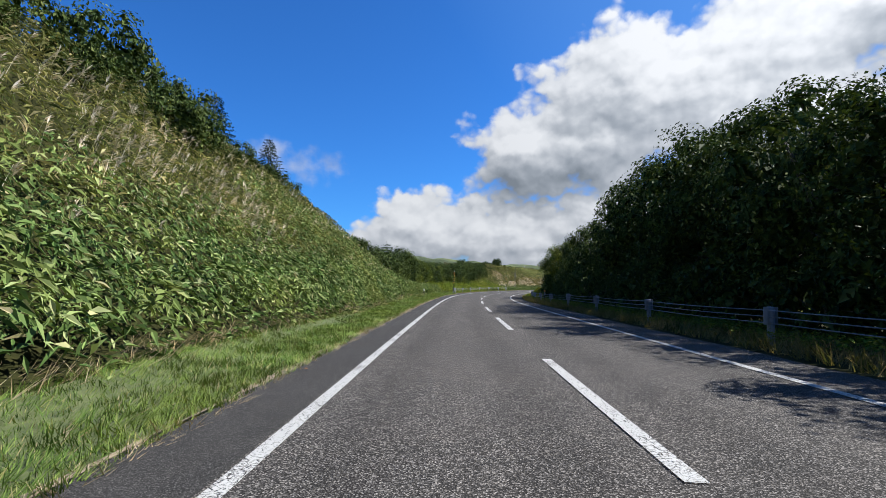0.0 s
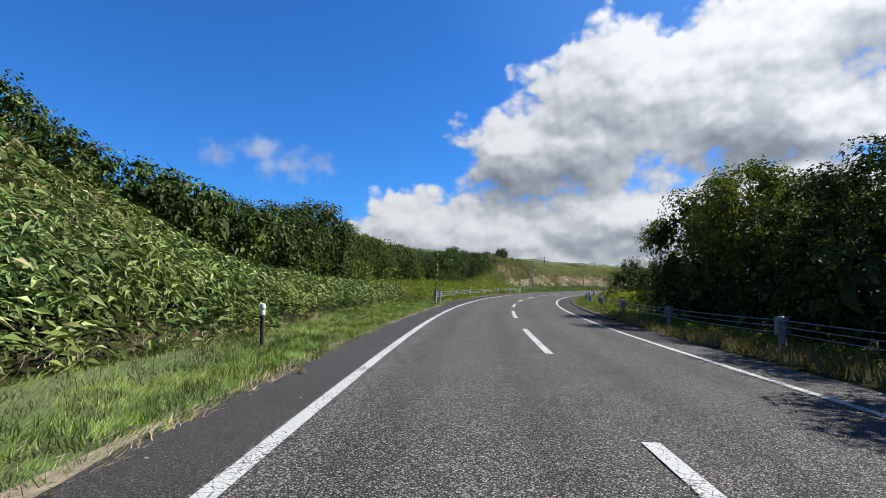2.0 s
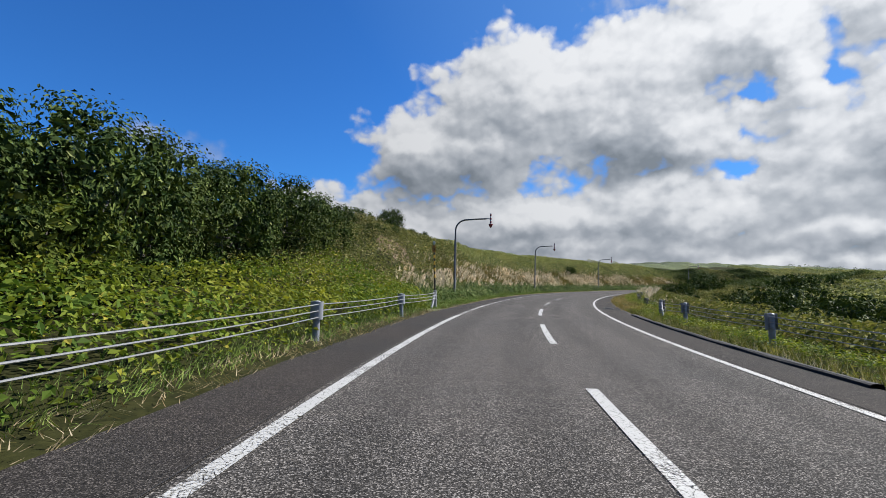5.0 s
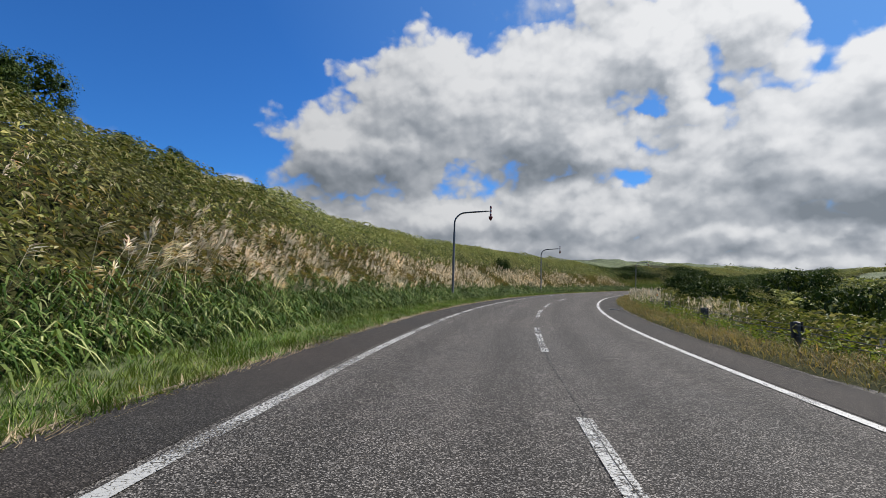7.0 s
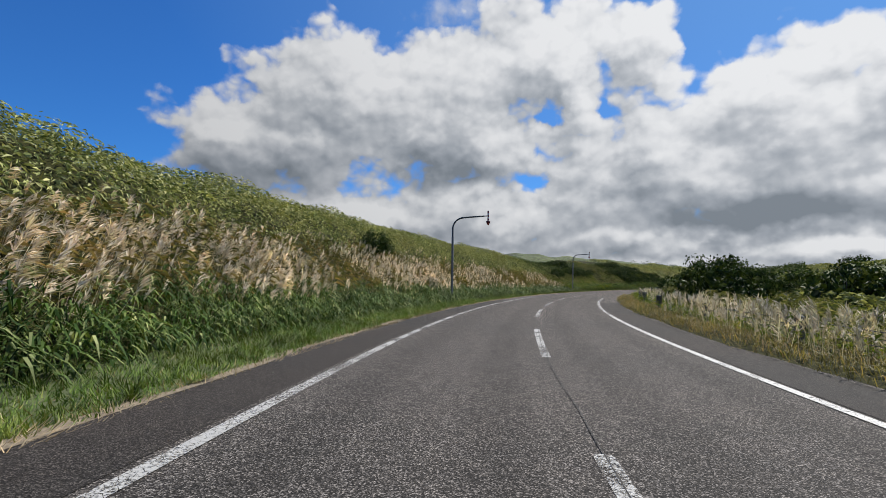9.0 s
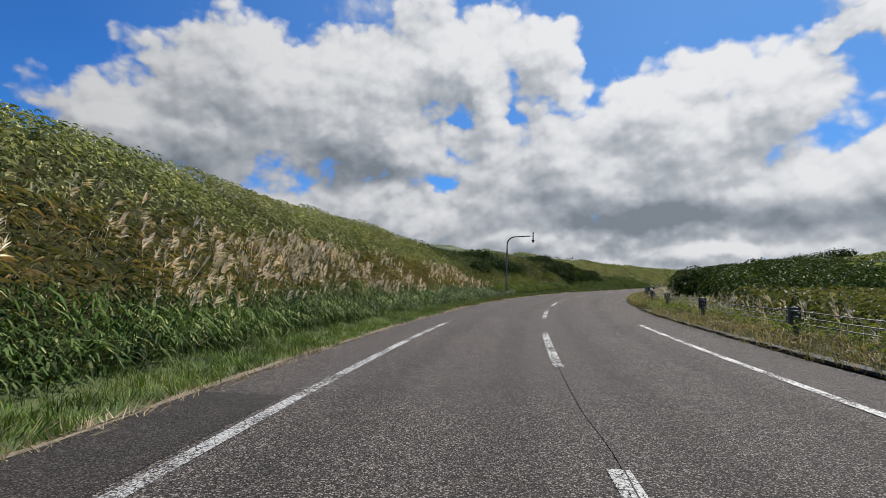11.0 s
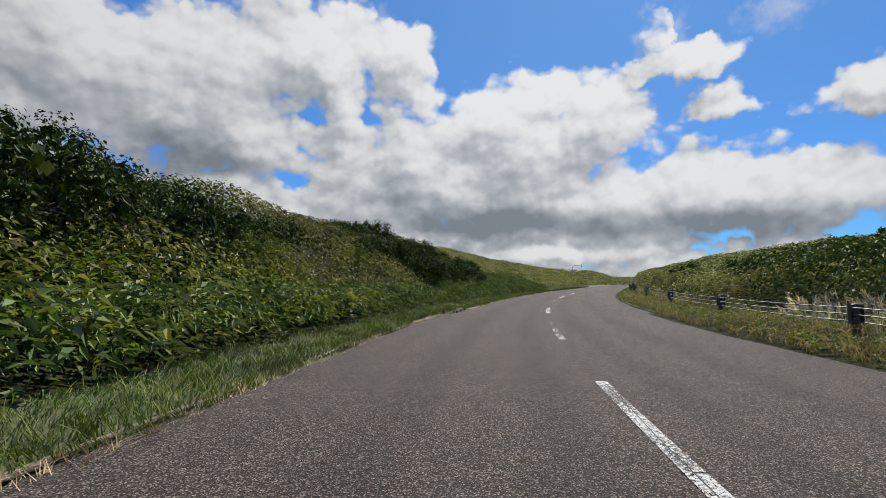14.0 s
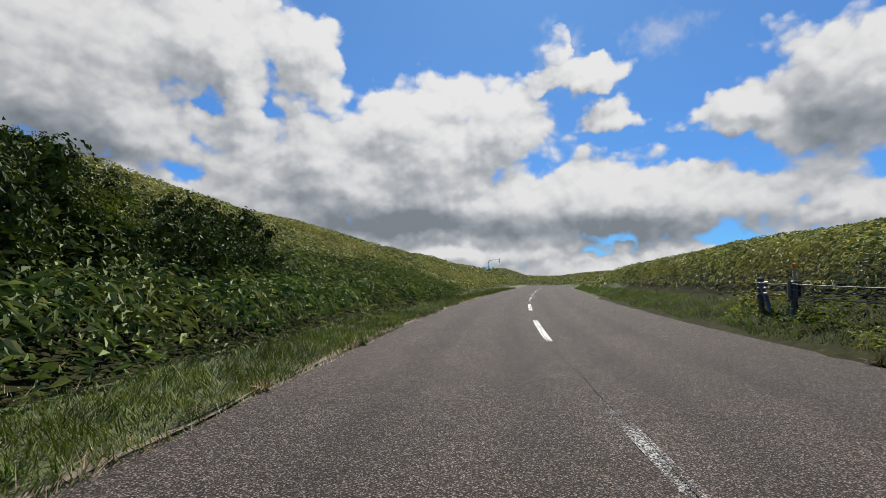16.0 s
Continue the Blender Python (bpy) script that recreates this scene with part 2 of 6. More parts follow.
    wisp = wire(t, "ShaderNodeMath", wire(t, "ShaderNodeMath", streak.outputs["Fac"], 0.5, op="SUBTRACT").outputs[0], 2.2, wisp, op="MULTIPLY_ADD").outputs[0]
    veil = wire(t, "ShaderNodeMapRange", wisp)
    veil.interpolation_type = "SMOOTHSTEP"
    veil.inputs[1].default_value, veil.inputs[2].default_value, veil.inputs[4].default_value = 0.1, 1.3, 0.6
    glow = wire(t, "ShaderNodeMapRange", near.outputs["Value"])
    glow.inputs[1].default_value, glow.inputs[2].default_value, glow.inputs[3].default_value, glow.inputs[4].default_value = 0.35, 0.9, CLOUD_LIGHT, CLOUD_LIGHT * 1.42
    white = wire(t, "ShaderNodeVectorMath", ramp.outputs[0], op="SCALE")
    t.links.new(glow.outputs[0], white.inputs["Scale"])
    mix = t.nodes.new("ShaderNodeMix")
    mix.data_type = "VECTOR"
    t.links.new(wire(t, "ShaderNodeMath", cover.outputs[0], veil.outputs[0], op="MAXIMUM").outputs[0], mix.inputs[0])
    t.links.new(pale.outputs[1], mix.inputs[4])
    t.links.new(white.outputs[0], mix.inputs[5])
    bg = wire(t, "ShaderNodeBackground", mix.outputs[1])
    out = t.nodes.new("ShaderNodeOutputWorld")
    t.links.new(bg.outputs[0], out.inputs[0])


build_sky()
sun = new("sun", bpy.data.lights.new("sun", "SUN"))
sun.data.energy, sun.data.angle, sun.data.color = 5.0, radians(0.53), (1.0, 0.95, 0.86)
_a, _e = radians(SUN_AZ), radians(SUN_EL)
sun.matrix_world = look((300 * math.sin(_a) * math.cos(_e), 300 * math.cos(_a) * math.cos(_e), 300 * math.sin(_e)), (0, 0, 0))

# ---- materials ----


def base_material(name, rough=0.8):
    m = bpy.data.materials.new(name)
    m.use_nodes = True
    t = m.node_tree
    p = t.nodes["Principled BSDF"]
    p.inputs["Roughness"].default_value = rough
    return m, t, p


def noise_node(t, scale, detail=3.0, rough=0.55, coord="Object"):
    tc = t.nodes.new("ShaderNodeTexCoord")
    n = t.nodes.new("ShaderNodeTexNoise")
    n.inputs["Scale"].default_value, n.inputs["Detail"].default_value, n.inputs["Roughness"].default_value = scale, detail, rough
    t.links.new(tc.outputs[coord], n.inputs["Vector"])
    return n


def ramp_node(t, fac, *stops):
    r = t.nodes.new("ShaderNodeValToRGB")
    t.links.new(fac, r.inputs[0])
    els = r.color_ramp.elements
    els[0].position, els[0].color = stops[0][0], (*stops[0][1], 1)
    els[1].position, els[1].color = stops[-1][0], (*stops[-1][1], 1)
    for pos, col in stops[1:-1]:
        e = els.new(pos)
        e.color = (*col, 1)
    return r


def mix_colour(t, fac, a, b, blend="MIX"):
    m = t.nodes.new("ShaderNodeMix")
    m.data_type, m.blend_type = "RGBA", blend
    for i, v in ((0, fac), (6, a), (7, b)):
        if isinstance(v, bpy.types.NodeSocket):
            t.links.new(v, m.inputs[i])
        else:
            m.inputs[i].default_value = v
    return m.outputs[2]


def leaf_material(name, stops, rough=0.42, through=0.28, patch=None, patch_scale=0.25, gloss=0.12, tone_scale=0.8):
    """Leaves: each one its own tone, larger patches, light shining through."""
    m, t, p = base_material(name, max(rough, 0.62))
    geo = t.nodes.new("ShaderNodeNewGeometry")
    r = ramp_node(t, geo.outputs["Random Per Island"], *stops)
    col = r.outputs[0]
    if patch:
        n = noise_node(t, patch_scale, 3.0)
        k = t.nodes.new("ShaderNodeMapRange")
        k.inputs[1].default_value, k.inputs[2].default_value, k.inputs[4].default_value = 0.46, 0.66, 0.75
        t.links.new(n.outputs["Fac"], k.inputs[0])
        col = mix_colour(t, k.outputs[0], col, (*patch, 1))
    # plants of lighter and darker growth, a metre or so across
    tone = ramp_node(t, noise_node(t, tone_scale, 4.0, 0.6).outputs["Fac"], (0.34, (0.50, 0.53, 0.52)), (0.52, (0.97, 0.97, 0.97)), (0.70, (1.45, 1.38, 1.30)))
    col = mix_colour(t, 1.0, col, tone.outputs[0], "MULTIPLY")
    t.links.new(col, p.inputs["Base Color"])
    p.inputs["Specular IOR Level"].default_value = min(gloss, 0.12) * 0.6
    tr = t.nodes.new("ShaderNodeBsdfTranslucent")
    t.links.new(mix_colour(t, 1.0, col, (1.0, 1.0, 0.55, 1), "MULTIPLY"), tr.inputs[0])
    mix = t.nodes.new("ShaderNodeMixShader")
    mix.inputs[0].default_value = through
    t.links.new(p.outputs[0], mix.inputs[1])
    t.links.new(tr.outputs[0], mix.inputs[2])
    t.links.new(mix.outputs[0], t.nodes["Material Output"].inputs[0])
    return m


def asphalt_material(name, dark, light, grain=150.0, warm=(1.0, 0.97, 0.94), bump=0.35, far_tint=None, tracks=False):
    m, t, p = base_material(name, 0.95)
    p.inputs["Specular IOR Level"].default_value = 0.15
    tc = t.nodes.new("ShaderNodeTexCoord")
    v = t.nodes.new("ShaderNodeTexVoronoi")
    v.inputs["Scale"].default_value = grain
    t.links.new(tc.outputs["Object"], v.inputs["Vector"])
    bw = wire(t, "ShaderNodeSeparateColor", v.outputs["Color"])
    stones = ramp_node(t, bw.outputs[0], (0.0, (dark * 0.30,) * 3), (0.5, (dark * 0.72,) * 3), (0.80, (light * 1.05,) * 3), (1.0, (light * 2.7,) * 3))
    # pits between the stones
    pit = wire(t, "ShaderNodeMapRange", v.outputs["Distance"])
    pit.inputs[1].default_value, pit.inputs[2].default_value, pit.inputs[3].default_value, pit.inputs[4].default_value = 0.45, 0.85, 1.0, 0.35
    wide = noise_node(t, 0.22, 4.0)
    tone = ramp_node(t, wide.outputs["Fac"], (0.3, (0.88, 0.83, 0.78)), (0.7, warm))
    fine = noise_node(t, 3.0, 4.0)
    tone2 = ramp_node(t, fine.outputs["Fac"], (0.3, (0.86, 0.86, 0.86)), (0.7, (1.08, 1.06, 1.04)))
    col = mix_colour(t, 1.0, stones.outputs[0], tone.outputs[0], "MULTIPLY")
    col = mix_colour(t, 1.0, col, tone2.outputs[0], "MULTIPLY")
    col = mix_colour(t, 1.0, col, pit.outputs[0], "MULTIPLY")
    if tracks:
        # darker, polished wheel tracks along both lanes
        at = t.nodes.new("ShaderNodeAttribute")
        at.attribute_name = "across"
        lane = wire(t, "ShaderNodeMath", wire(t, "ShaderNodeMath", at.outputs["Fac"], op="ABSOLUTE").outputs[0], 1.45, op="SUBTRACT")
        off = wire(t, "ShaderNodeMath", wire(t, "ShaderNodeMath", lane.outputs[0], op="ABSOLUTE").outputs[0], 0.72, op="SUBTRACT")
        band = wire(t, "ShaderNodeMapRange", wire(t, "ShaderNodeMath", off.outputs[0], op="ABSOLUTE").outputs[0])
        band.interpolation_type = "SMOOTHSTEP"
        band.inputs[1].default_value, band.inputs[2].default_value, band.inputs[3].default_value, band.inputs[4].default_value = 0.1, 0.45, 0.86, 1.05
        col = mix_colour(t, 1.0, col, band.outputs[0], "MULTIPLY")
    if far_tint:
        # darker, browner asphalt towards the far end of the road
        sx = wire(t, "ShaderNodeSeparateXYZ", tc.outputs["Object"])
        k = wire(t, "ShaderNodeMapRange", sx.outputs[0])
        k.inputs[1].default_value, k.inputs[2].default_value = 25.0, 95.0
        col = mix_colour(t, 1.0, col, mix_colour(t, k.outputs[0], (1, 1, 1, 1), far_tint), "MULTIPLY")
    t.links.new(col, p.inputs["Base Color"])
    b = t.nodes.new("ShaderNodeBump")
    b.inputs["Strength"].default_value, b.inputs["Distance"].default_value = bump, 0.006
    t.links.new(v.outputs["Distance"], b.inputs["Height"])
    t.links.new(b.outputs[0], p.inputs["Normal"])
    return m


def paint_material(name, wear):
    """White road paint, broken by cracks and worn through to the asphalt by the share given."""
    m, t, p = base_material(name, 0.7)
    n = noise_node(t, 45.0, 5.0, 0.75)
    n2 = noise_node(t, 1.1, 3.0)
    add = wire(t, "ShaderNodeMath", n2.outputs["Fac"], 0.55, n.outputs["Fac"], op="MULTIPLY_ADD")
    tc = t.nodes.new("ShaderNodeTexCoord")
    v = t.nodes.new("ShaderNodeTexVoronoi")
    v.feature = "DISTANCE_TO_EDGE"
    v.inputs["Scale"].default_value = 13.0
    t.links.new(tc.outputs["Object"], v.inputs["Vector"])
    crack = t.nodes.new("ShaderNodeMapRange")
    crack.inputs[1].default_value, crack.inputs[2].default_value, crack.inputs[3].default_value, crack.inputs[4].default_value = 0.0, 0.035, 0.22, 0.0
    t.links.new(v.outputs["Distance"], crack.inputs[0])
    add = wire(t, "ShaderNodeMath", add.outputs[0], crack.outputs[0], op="ADD")
    k = t.nodes.new("ShaderNodeMapRange")
    k.inputs[1].default_value, k.inputs[2].default_value = 1.00 - wear, 1.16 - wear
    t.links.new(add.outputs[0], k.inputs[0])
    tint = ramp_node(t, n2.outputs["Fac"], (0.3, (0.29, 0.288, 0.275)), (0.7, (0.385, 0.382, 0.368)))
    t.links.new(tint.outputs[0], p.inputs["Base Color"])
    bare = t.nodes.new("ShaderNodeBsdfTransparent")
    mix = t.nodes.new("ShaderNodeMixShader")
    t.links.new(k.outputs[0], mix.inputs[0])
    t.links.new(p.outputs[0], mix.inputs[1])
    t.links.new(bare.outputs[0], mix.inputs[2])
    t.links.new(mix.outputs[0], t.nodes["Material Output"].inputs[0])
    return m


def plain_material(name, a, b, scale=8.0, rough=0.6, metal=0.0, bump=0.0):
    m, t, p = base_material(name, rough)
    n = noise_node(t, scale, 5.0, 0.65)
    r = ramp_node(t, n.outputs["Fac"], (0.3, a), (0.7, b))
    t.links.new(r.outputs[0], p.inputs["Base Color"])
    p.inputs["Metallic"].default_value = metal
    if bump:
        bn = t.nodes.new("ShaderNodeBump")
        bn.inputs["Strength"].default_value, bn.inputs["Distance"].default_value = bump, 0.02
        t.links.new(n.outputs["Fac"], bn.inputs["Height"])
        t.links.new(bn.outputs[0], p.inputs["Normal"])
    return m


def ground_material():
    m, t, p = base_material("ground_cover", 0.95)
    n = noise_node(t, 0.035, 5.0, 0.6)
    a = ramp_node(t, n.outputs["Fac"], (0.34, (0.022, 0.036, 0.009)), (0.5, (0.052, 0.078, 0.017)), (0.66, (0.105, 0.130, 0.032)))
    n2 = noise_node(t, 1.7, 6.0, 0.7)
    b = ramp_node(t, n2.outputs["Fac"], (0.35, (0.35, 0.35, 0.3)), (0.65, (1.1, 1.1, 1.0)))
    col = mix_colour(t, 1.0, a.outputs[0], b.outputs[0], "MULTIPLY")
    t.links.new(col, p.inputs["Base Color"])
    bn = t.nodes.new("ShaderNodeBump")
    bn.inputs["Strength"].default_value, bn.inputs["Distance"].default_value = 1.0, 0.5
    t.links.new(n2.outputs["Fac"], bn.inputs["Height"])
    t.links.new(bn.outputs[0], p.inputs["Normal"])
    return m


M_GROUND = ground_material()
M_ROAD = asphalt_material("asphalt", 0.051, 0.104, 100.0, (1.08, 0.99, 0.91), 0.5, (0.85, 0.745, 0.695, 1), True)
M_SEAL = asphalt_material("asphalt_seal", 0.044, 0.058, 160.0, (1.0, 0.98, 0.97), 0.12)
M_SHOULDER = asphalt_material("asphalt_shoulder", 0.032, 0.046, 120.0, (1.16, 0.98, 0.86))
M_KERB = plain_material("kerb_asphalt", (0.009, 0.009, 0.009), (0.020, 0.019, 0.018), 12.0, 0.9, 0.0, 0.6)
M_PAINT = paint_material("paint", 0.19)
M_PAINT_WORN = paint_material("paint_worn", 0.29)
M_PAINT_STREAK = paint_material("paint_streak", 0.385)
M_PAINT_FAINT = paint_material("paint_faint", 0.50)
M_CRACK = plain_material("crack", (0.009, 0.009, 0.009), (0.022, 0.020, 0.019), 20.0, 0.95)
M_CONCRETE = plain_material("concrete", (0.130, 0.122, 0.102), (0.230, 0.215, 0.185), 9.0, 0.9, 0.0, 0.3)
M_STEEL_BLUE = plain_material("painted_steel", (0.165, 0.175, 0.195), (0.240, 0.250, 0.270), 6.0, 0.5)
M_STEEL_DARK = plain_material("dark_steel", (0.045, 0.045, 0.046), (0.085, 0.084, 0.083), 6.0, 0.5)
M_GALV = plain_material("galvanised", (0.238, 0.245, 0.252), (0.346, 0.353, 0.360), 7.0, 0.45, 0.6)
M_POLE = plain_material("weathered_pole", (0.105, 0.112, 0.125), (0.18, 0.187, 0.20), 7.0, 0.5, 0.4)
M_BROWN_STEEL = plain_material("grey_brown_steel", (0.050, 0.052, 0.056), (0.085, 0.087, 0.090), 5.0, 0.45, 0.3)
M_CABLE = plain_material("cable", (0.190, 0.195, 0.200), (0.290, 0.290, 0.290), 30.0, 0.45, 0.5)
M_YELLOW = plain_material("yellow_paint", (0.562, 0.302, 0.014), (0.612, 0.360, 0.029), 8.0, 0.5)
M_BLACK = plain_material("black_paint", (0.009, 0.009, 0.009), (0.022, 0.022, 0.022), 8.0, 0.5)
M_RED = plain_material("red_paint", (0.144, 0.013, 0.014), (0.216, 0.022, 0.022), 8.0, 0.45)
M_WHITE = plain_material("white_paint", (0.446, 0.446, 0.432), (0.562, 0.562, 0.547), 8.0, 0.5)
M_ORANGE = plain_material("orange_reflector", (0.576, 0.180, 0.014), (0.648, 0.238, 0.022), 20.0, 0.3)
M_LENS = plain_material("reflector", (0.396, 0.432, 0.374), (0.540, 0.562, 0.504), 30.0, 0.25)
M_SIGN = plain_material("sign_plate", (0.302, 0.122, 0.014), (0.374, 0.166, 0.022), 12.0, 0.5)
M_WOOD = plain_material("dark_wood", (0.014, 0.012, 0.009), (0.036, 0.029, 0.022), 20.0, 0.85)
M_BARK = plain_material("bark", (0.050, 0.043, 0.036), (0.144, 0.130, 0.112), 9.0, 0.9, 0.0, 0.6)

M_SASA = leaf_material("sasa", ((0.0, (0.026, 0.050, 0.013)), (0.35, (0.070, 0.125, 0.032)), (0.75, (0.150, 0.210, 0.066)), (0.95, (0.29, 0.335, 0.15)), (1.0, (0.42, 0.36, 0.20))),
                       0.5, 0.15, (0.19, 0.215, 0.060), 0.5, 0.15)
# darker copy of sasa; the shade on backlit growth is put into its colour
M_SASA_SHADE = leaf_material("sasa_shade", ((0.0, (0.028, 0.055, 0.012)), (0.5, (0.080, 0.125, 0.026)), (1.0, (0.21, 0.24, 0.07))), 0.5, 0.08, (0.08, 0.10, 0.02), 0.5, 0.15)
M_SASA_HILL = leaf_material("sasa_hill", ((0.0, (0.065, 0.098, 0.024)), (0.5, (0.225, 0.250, 0.078)), (1.0, (0.56, 0.54, 0.29))), 0.55, 0.18, (0.33, 0.305, 0.11), 0.15, 0.08)
M_WEED = leaf_material("weed", ((0.0, (0.055, 0.101, 0.015)), (0.5, (0.103, 0.158, 0.021)), (0.9, (0.174, 0.216, 0.030)), (1.0, (0.302, 0.259, 0.043))),
                       0.45, 0.35, (0.213, 0.216, 0.030), 0.4, 0.2)
M_REED = leaf_material("reed", ((0.0, (0.024, 0.050, 0.010)), (0.5, (0.068, 0.118, 0.025)), (0.85, (0.16, 0.20, 0.058)), (1.0, (0.34, 0.36, 0.16))), 0.45, 0.15, None, 0.3, 0.2)
M_GRASS = leaf_material("verge_grass", ((0.0, (0.040, 0.080, 0.016)), (0.5, (0.112, 0.185, 0.035)), (0.9, (0.195, 0.260, 0.065)), (1.0, (0.33, 0.28, 0.12))),
                        0.5, 0.2, (0.14, 0.17, 0.038), 0.6, 0.12)
M_WEED_YELLOW = leaf_material("yellow_weed", ((0.0, (0.060, 0.095, 0.012)), (0.5, (0.190, 0.220, 0.022)), (1.0, (0.36, 0.34, 0.04))), 0.5, 0.3, None, 0.4, 0.1)
# verge grass again, darker: the blades' backlit side is put into the colour
M_GRASS_SHADE = leaf_material("shaded_grass", ((0.0, (0.022, 0.042, 0.008)), (0.5, (0.075, 0.118, 0.021)), (0.9, (0.15, 0.19, 0.042)), (1.0, (0.28, 0.24, 0.11))), 0.5, 0.18, (0.10, 0.105, 0.026), 0.6, 0.12)
M_ORANGE_LEAF = plain_material("withered_leaf", (0.30, 0.10, 0.03), (0.42, 0.19, 0.06), 60.0, 0.8)
M_DRY = leaf_material("dry_grass", ((0.0, (0.216, 0.158, 0.086)), (0.5, (0.331, 0.259, 0.158)), (1.0, (0.446, 0.374, 0.259))), 0.7, 0.2)
M_PLUME = leaf_material("plume", ((0.0, (0.40, 0.32, 0.24)), (0.5, (0.58, 0.50, 0.40)), (1.0, (0.76, 0.70, 0.60))), 0.7, 0.3)
M_PLUME_PINK = leaf_material("plume_pink", ((0.0, (0.56, 0.43, 0.33)), (0.5, (0.74, 0.62, 0.51)), (1.0, (0.86, 0.79, 0.70))), 0.7, 0.4)
M_BANK_GREEN = leaf_material("bank_green", ((0.0, (0.065, 0.090, 0.026)), (0.5, (0.215, 0.245, 0.085)), (1.0, (0.48, 0.47, 0.23))), 0.5, 0.25, (0.275, 0.265, 0.105), 0.3, 0.1)
M_BANK_DRY = leaf_material("bank_dry", ((0.0, (0.045, 0.055, 0.014)), (0.4, (0.125, 0.125, 0.036)), (0.8, (0.24, 0.19, 0.075)), (1.0, (0.36, 0.23, 0.11))), 0.5, 0.38, (0.26, 0.185, 0.085), 0.5)
M_BANK = leaf_material("bank_mix", ((0.0, (0.055, 0.076, 0.020)), (0.5, (0.145, 0.162, 0.042)), (0.85, (0.265, 0.245, 0.090)), (1.0, (0.42, 0.36, 0.21))),
                       0.45, 0.25, (0.144, 0.137, 0.054), 0.3)
M_TREE = leaf_material("tree_leaves", ((0.0, (0.012, 0.026, 0.006)), (0.5, (0.038, 0.064, 0.014)), (0.9, (0.090, 0.125, 0.028)), (1.0, (0.17, 0.19, 0.068))), 0.5, 0.09, (0.080, 0.100, 0.021), 0.3, 0.15)
M_TREE_LIGHT = leaf_material("light_leaves", ((0.0, (0.040, 0.068, 0.011)), (0.6, (0.072, 0.108, 0.018)), (1.0, (0.151, 0.166, 0.030))), 0.42, 0.3, (0.127, 0.137, 0.024), 0.4)
M_NEEDLE = leaf_material("needles", ((0.0, (0.010, 0.023, 0.008)), (1.0, (0.025, 0.047, 0.016))), 0.5, 0.08)
M_CABLE_DARK = plain_material("weathered_cable", (0.05, 0.05, 0.05), (0.11, 0.11, 0.105), 30.0, 0.6, 0.4)
# soil and litter; part of the shade under the plants is in its colour
M_LITTER_SHADE = plain_material("litter", (0.012, 0.014, 0.005), (0.036, 0.036, 0.012), 4.0, 1.0, 0.0, 0.8)
M_LITTER_SHADE.node_tree.nodes["Principled BSDF"].inputs["Specular IOR Level"].default_value = 0.05
M_VERGE = plain_material("verge_soil", (0.035, 0.050, 0.014), (0.085, 0.100, 0.032), 7.0, 1.0, 0.0, 0.8)
M_STRAW = plain_material("straw_soil", (0.085, 0.066, 0.040), (0.25, 0.20, 0.135), 18.0, 0.95, 0.0, 0.8)
M_SOIL = plain_material("bare_soil", (0.075, 0.042, 0.022), (0.16, 0.098, 0.055), 3.0, 0.95, 0.0, 0.8)

# ---- building helpers ----


def table(s, rows):
    return np.interp(s, [r[0] for r in rows], [r[1] for r in rows])


_grid = np.random.RandomState(5).rand(64, 64)


def patchy(x, y, size):
    """Smooth random numbers from 0 to 1 over the plan, in patches of about that size."""
    u, v = np.asarray(x) / size, np.asarray(y) / size
    i, j = np.floor(u).astype(int), np.floor(v).astype(int)
    fu, fv = u - i, v - j
    fu, fv = fu * fu * (3 - 2 * fu), fv * fv * (3 - 2 * fv)
    g = lambda a, b: _grid[a % 64, b % 64]
    return (g(i, j) * (1 - fu) + g(i + 1, j) * fu) * (1 - fv) + (g(i, j + 1) * (1 - fu) + g(i + 1, j + 1) * fu) * fv


def mesh_data(name, verts, faces, material, soft=False):
    """A mesh from an array of points and an array of faces with one count of corners."""
    verts, faces = np.asarray(verts, np.float32), np.asarray(faces, np.int32)
    k = faces.shape[1]
    me = bpy.data.meshes.new(name)
    me.vertices.add(len(verts))
    me.vertices.foreach_set("co", verts.ravel())
    me.loops.add(faces.size)
    me.loops.foreach_set("vertex_index", faces.ravel())
    me.polygons.add(len(faces))
    me.polygons.foreach_set("loop_start", np.arange(0, faces.size, k, dtype=np.int32))
    me.polygons.foreach_set("loop_total", np.full(len(faces), k, np.int32))
    me.polygons.foreach_set("use_smooth", np.full(len(faces), soft, bool))
    me.materials.append(material)
    me.update(calc_edges=True)
    return me


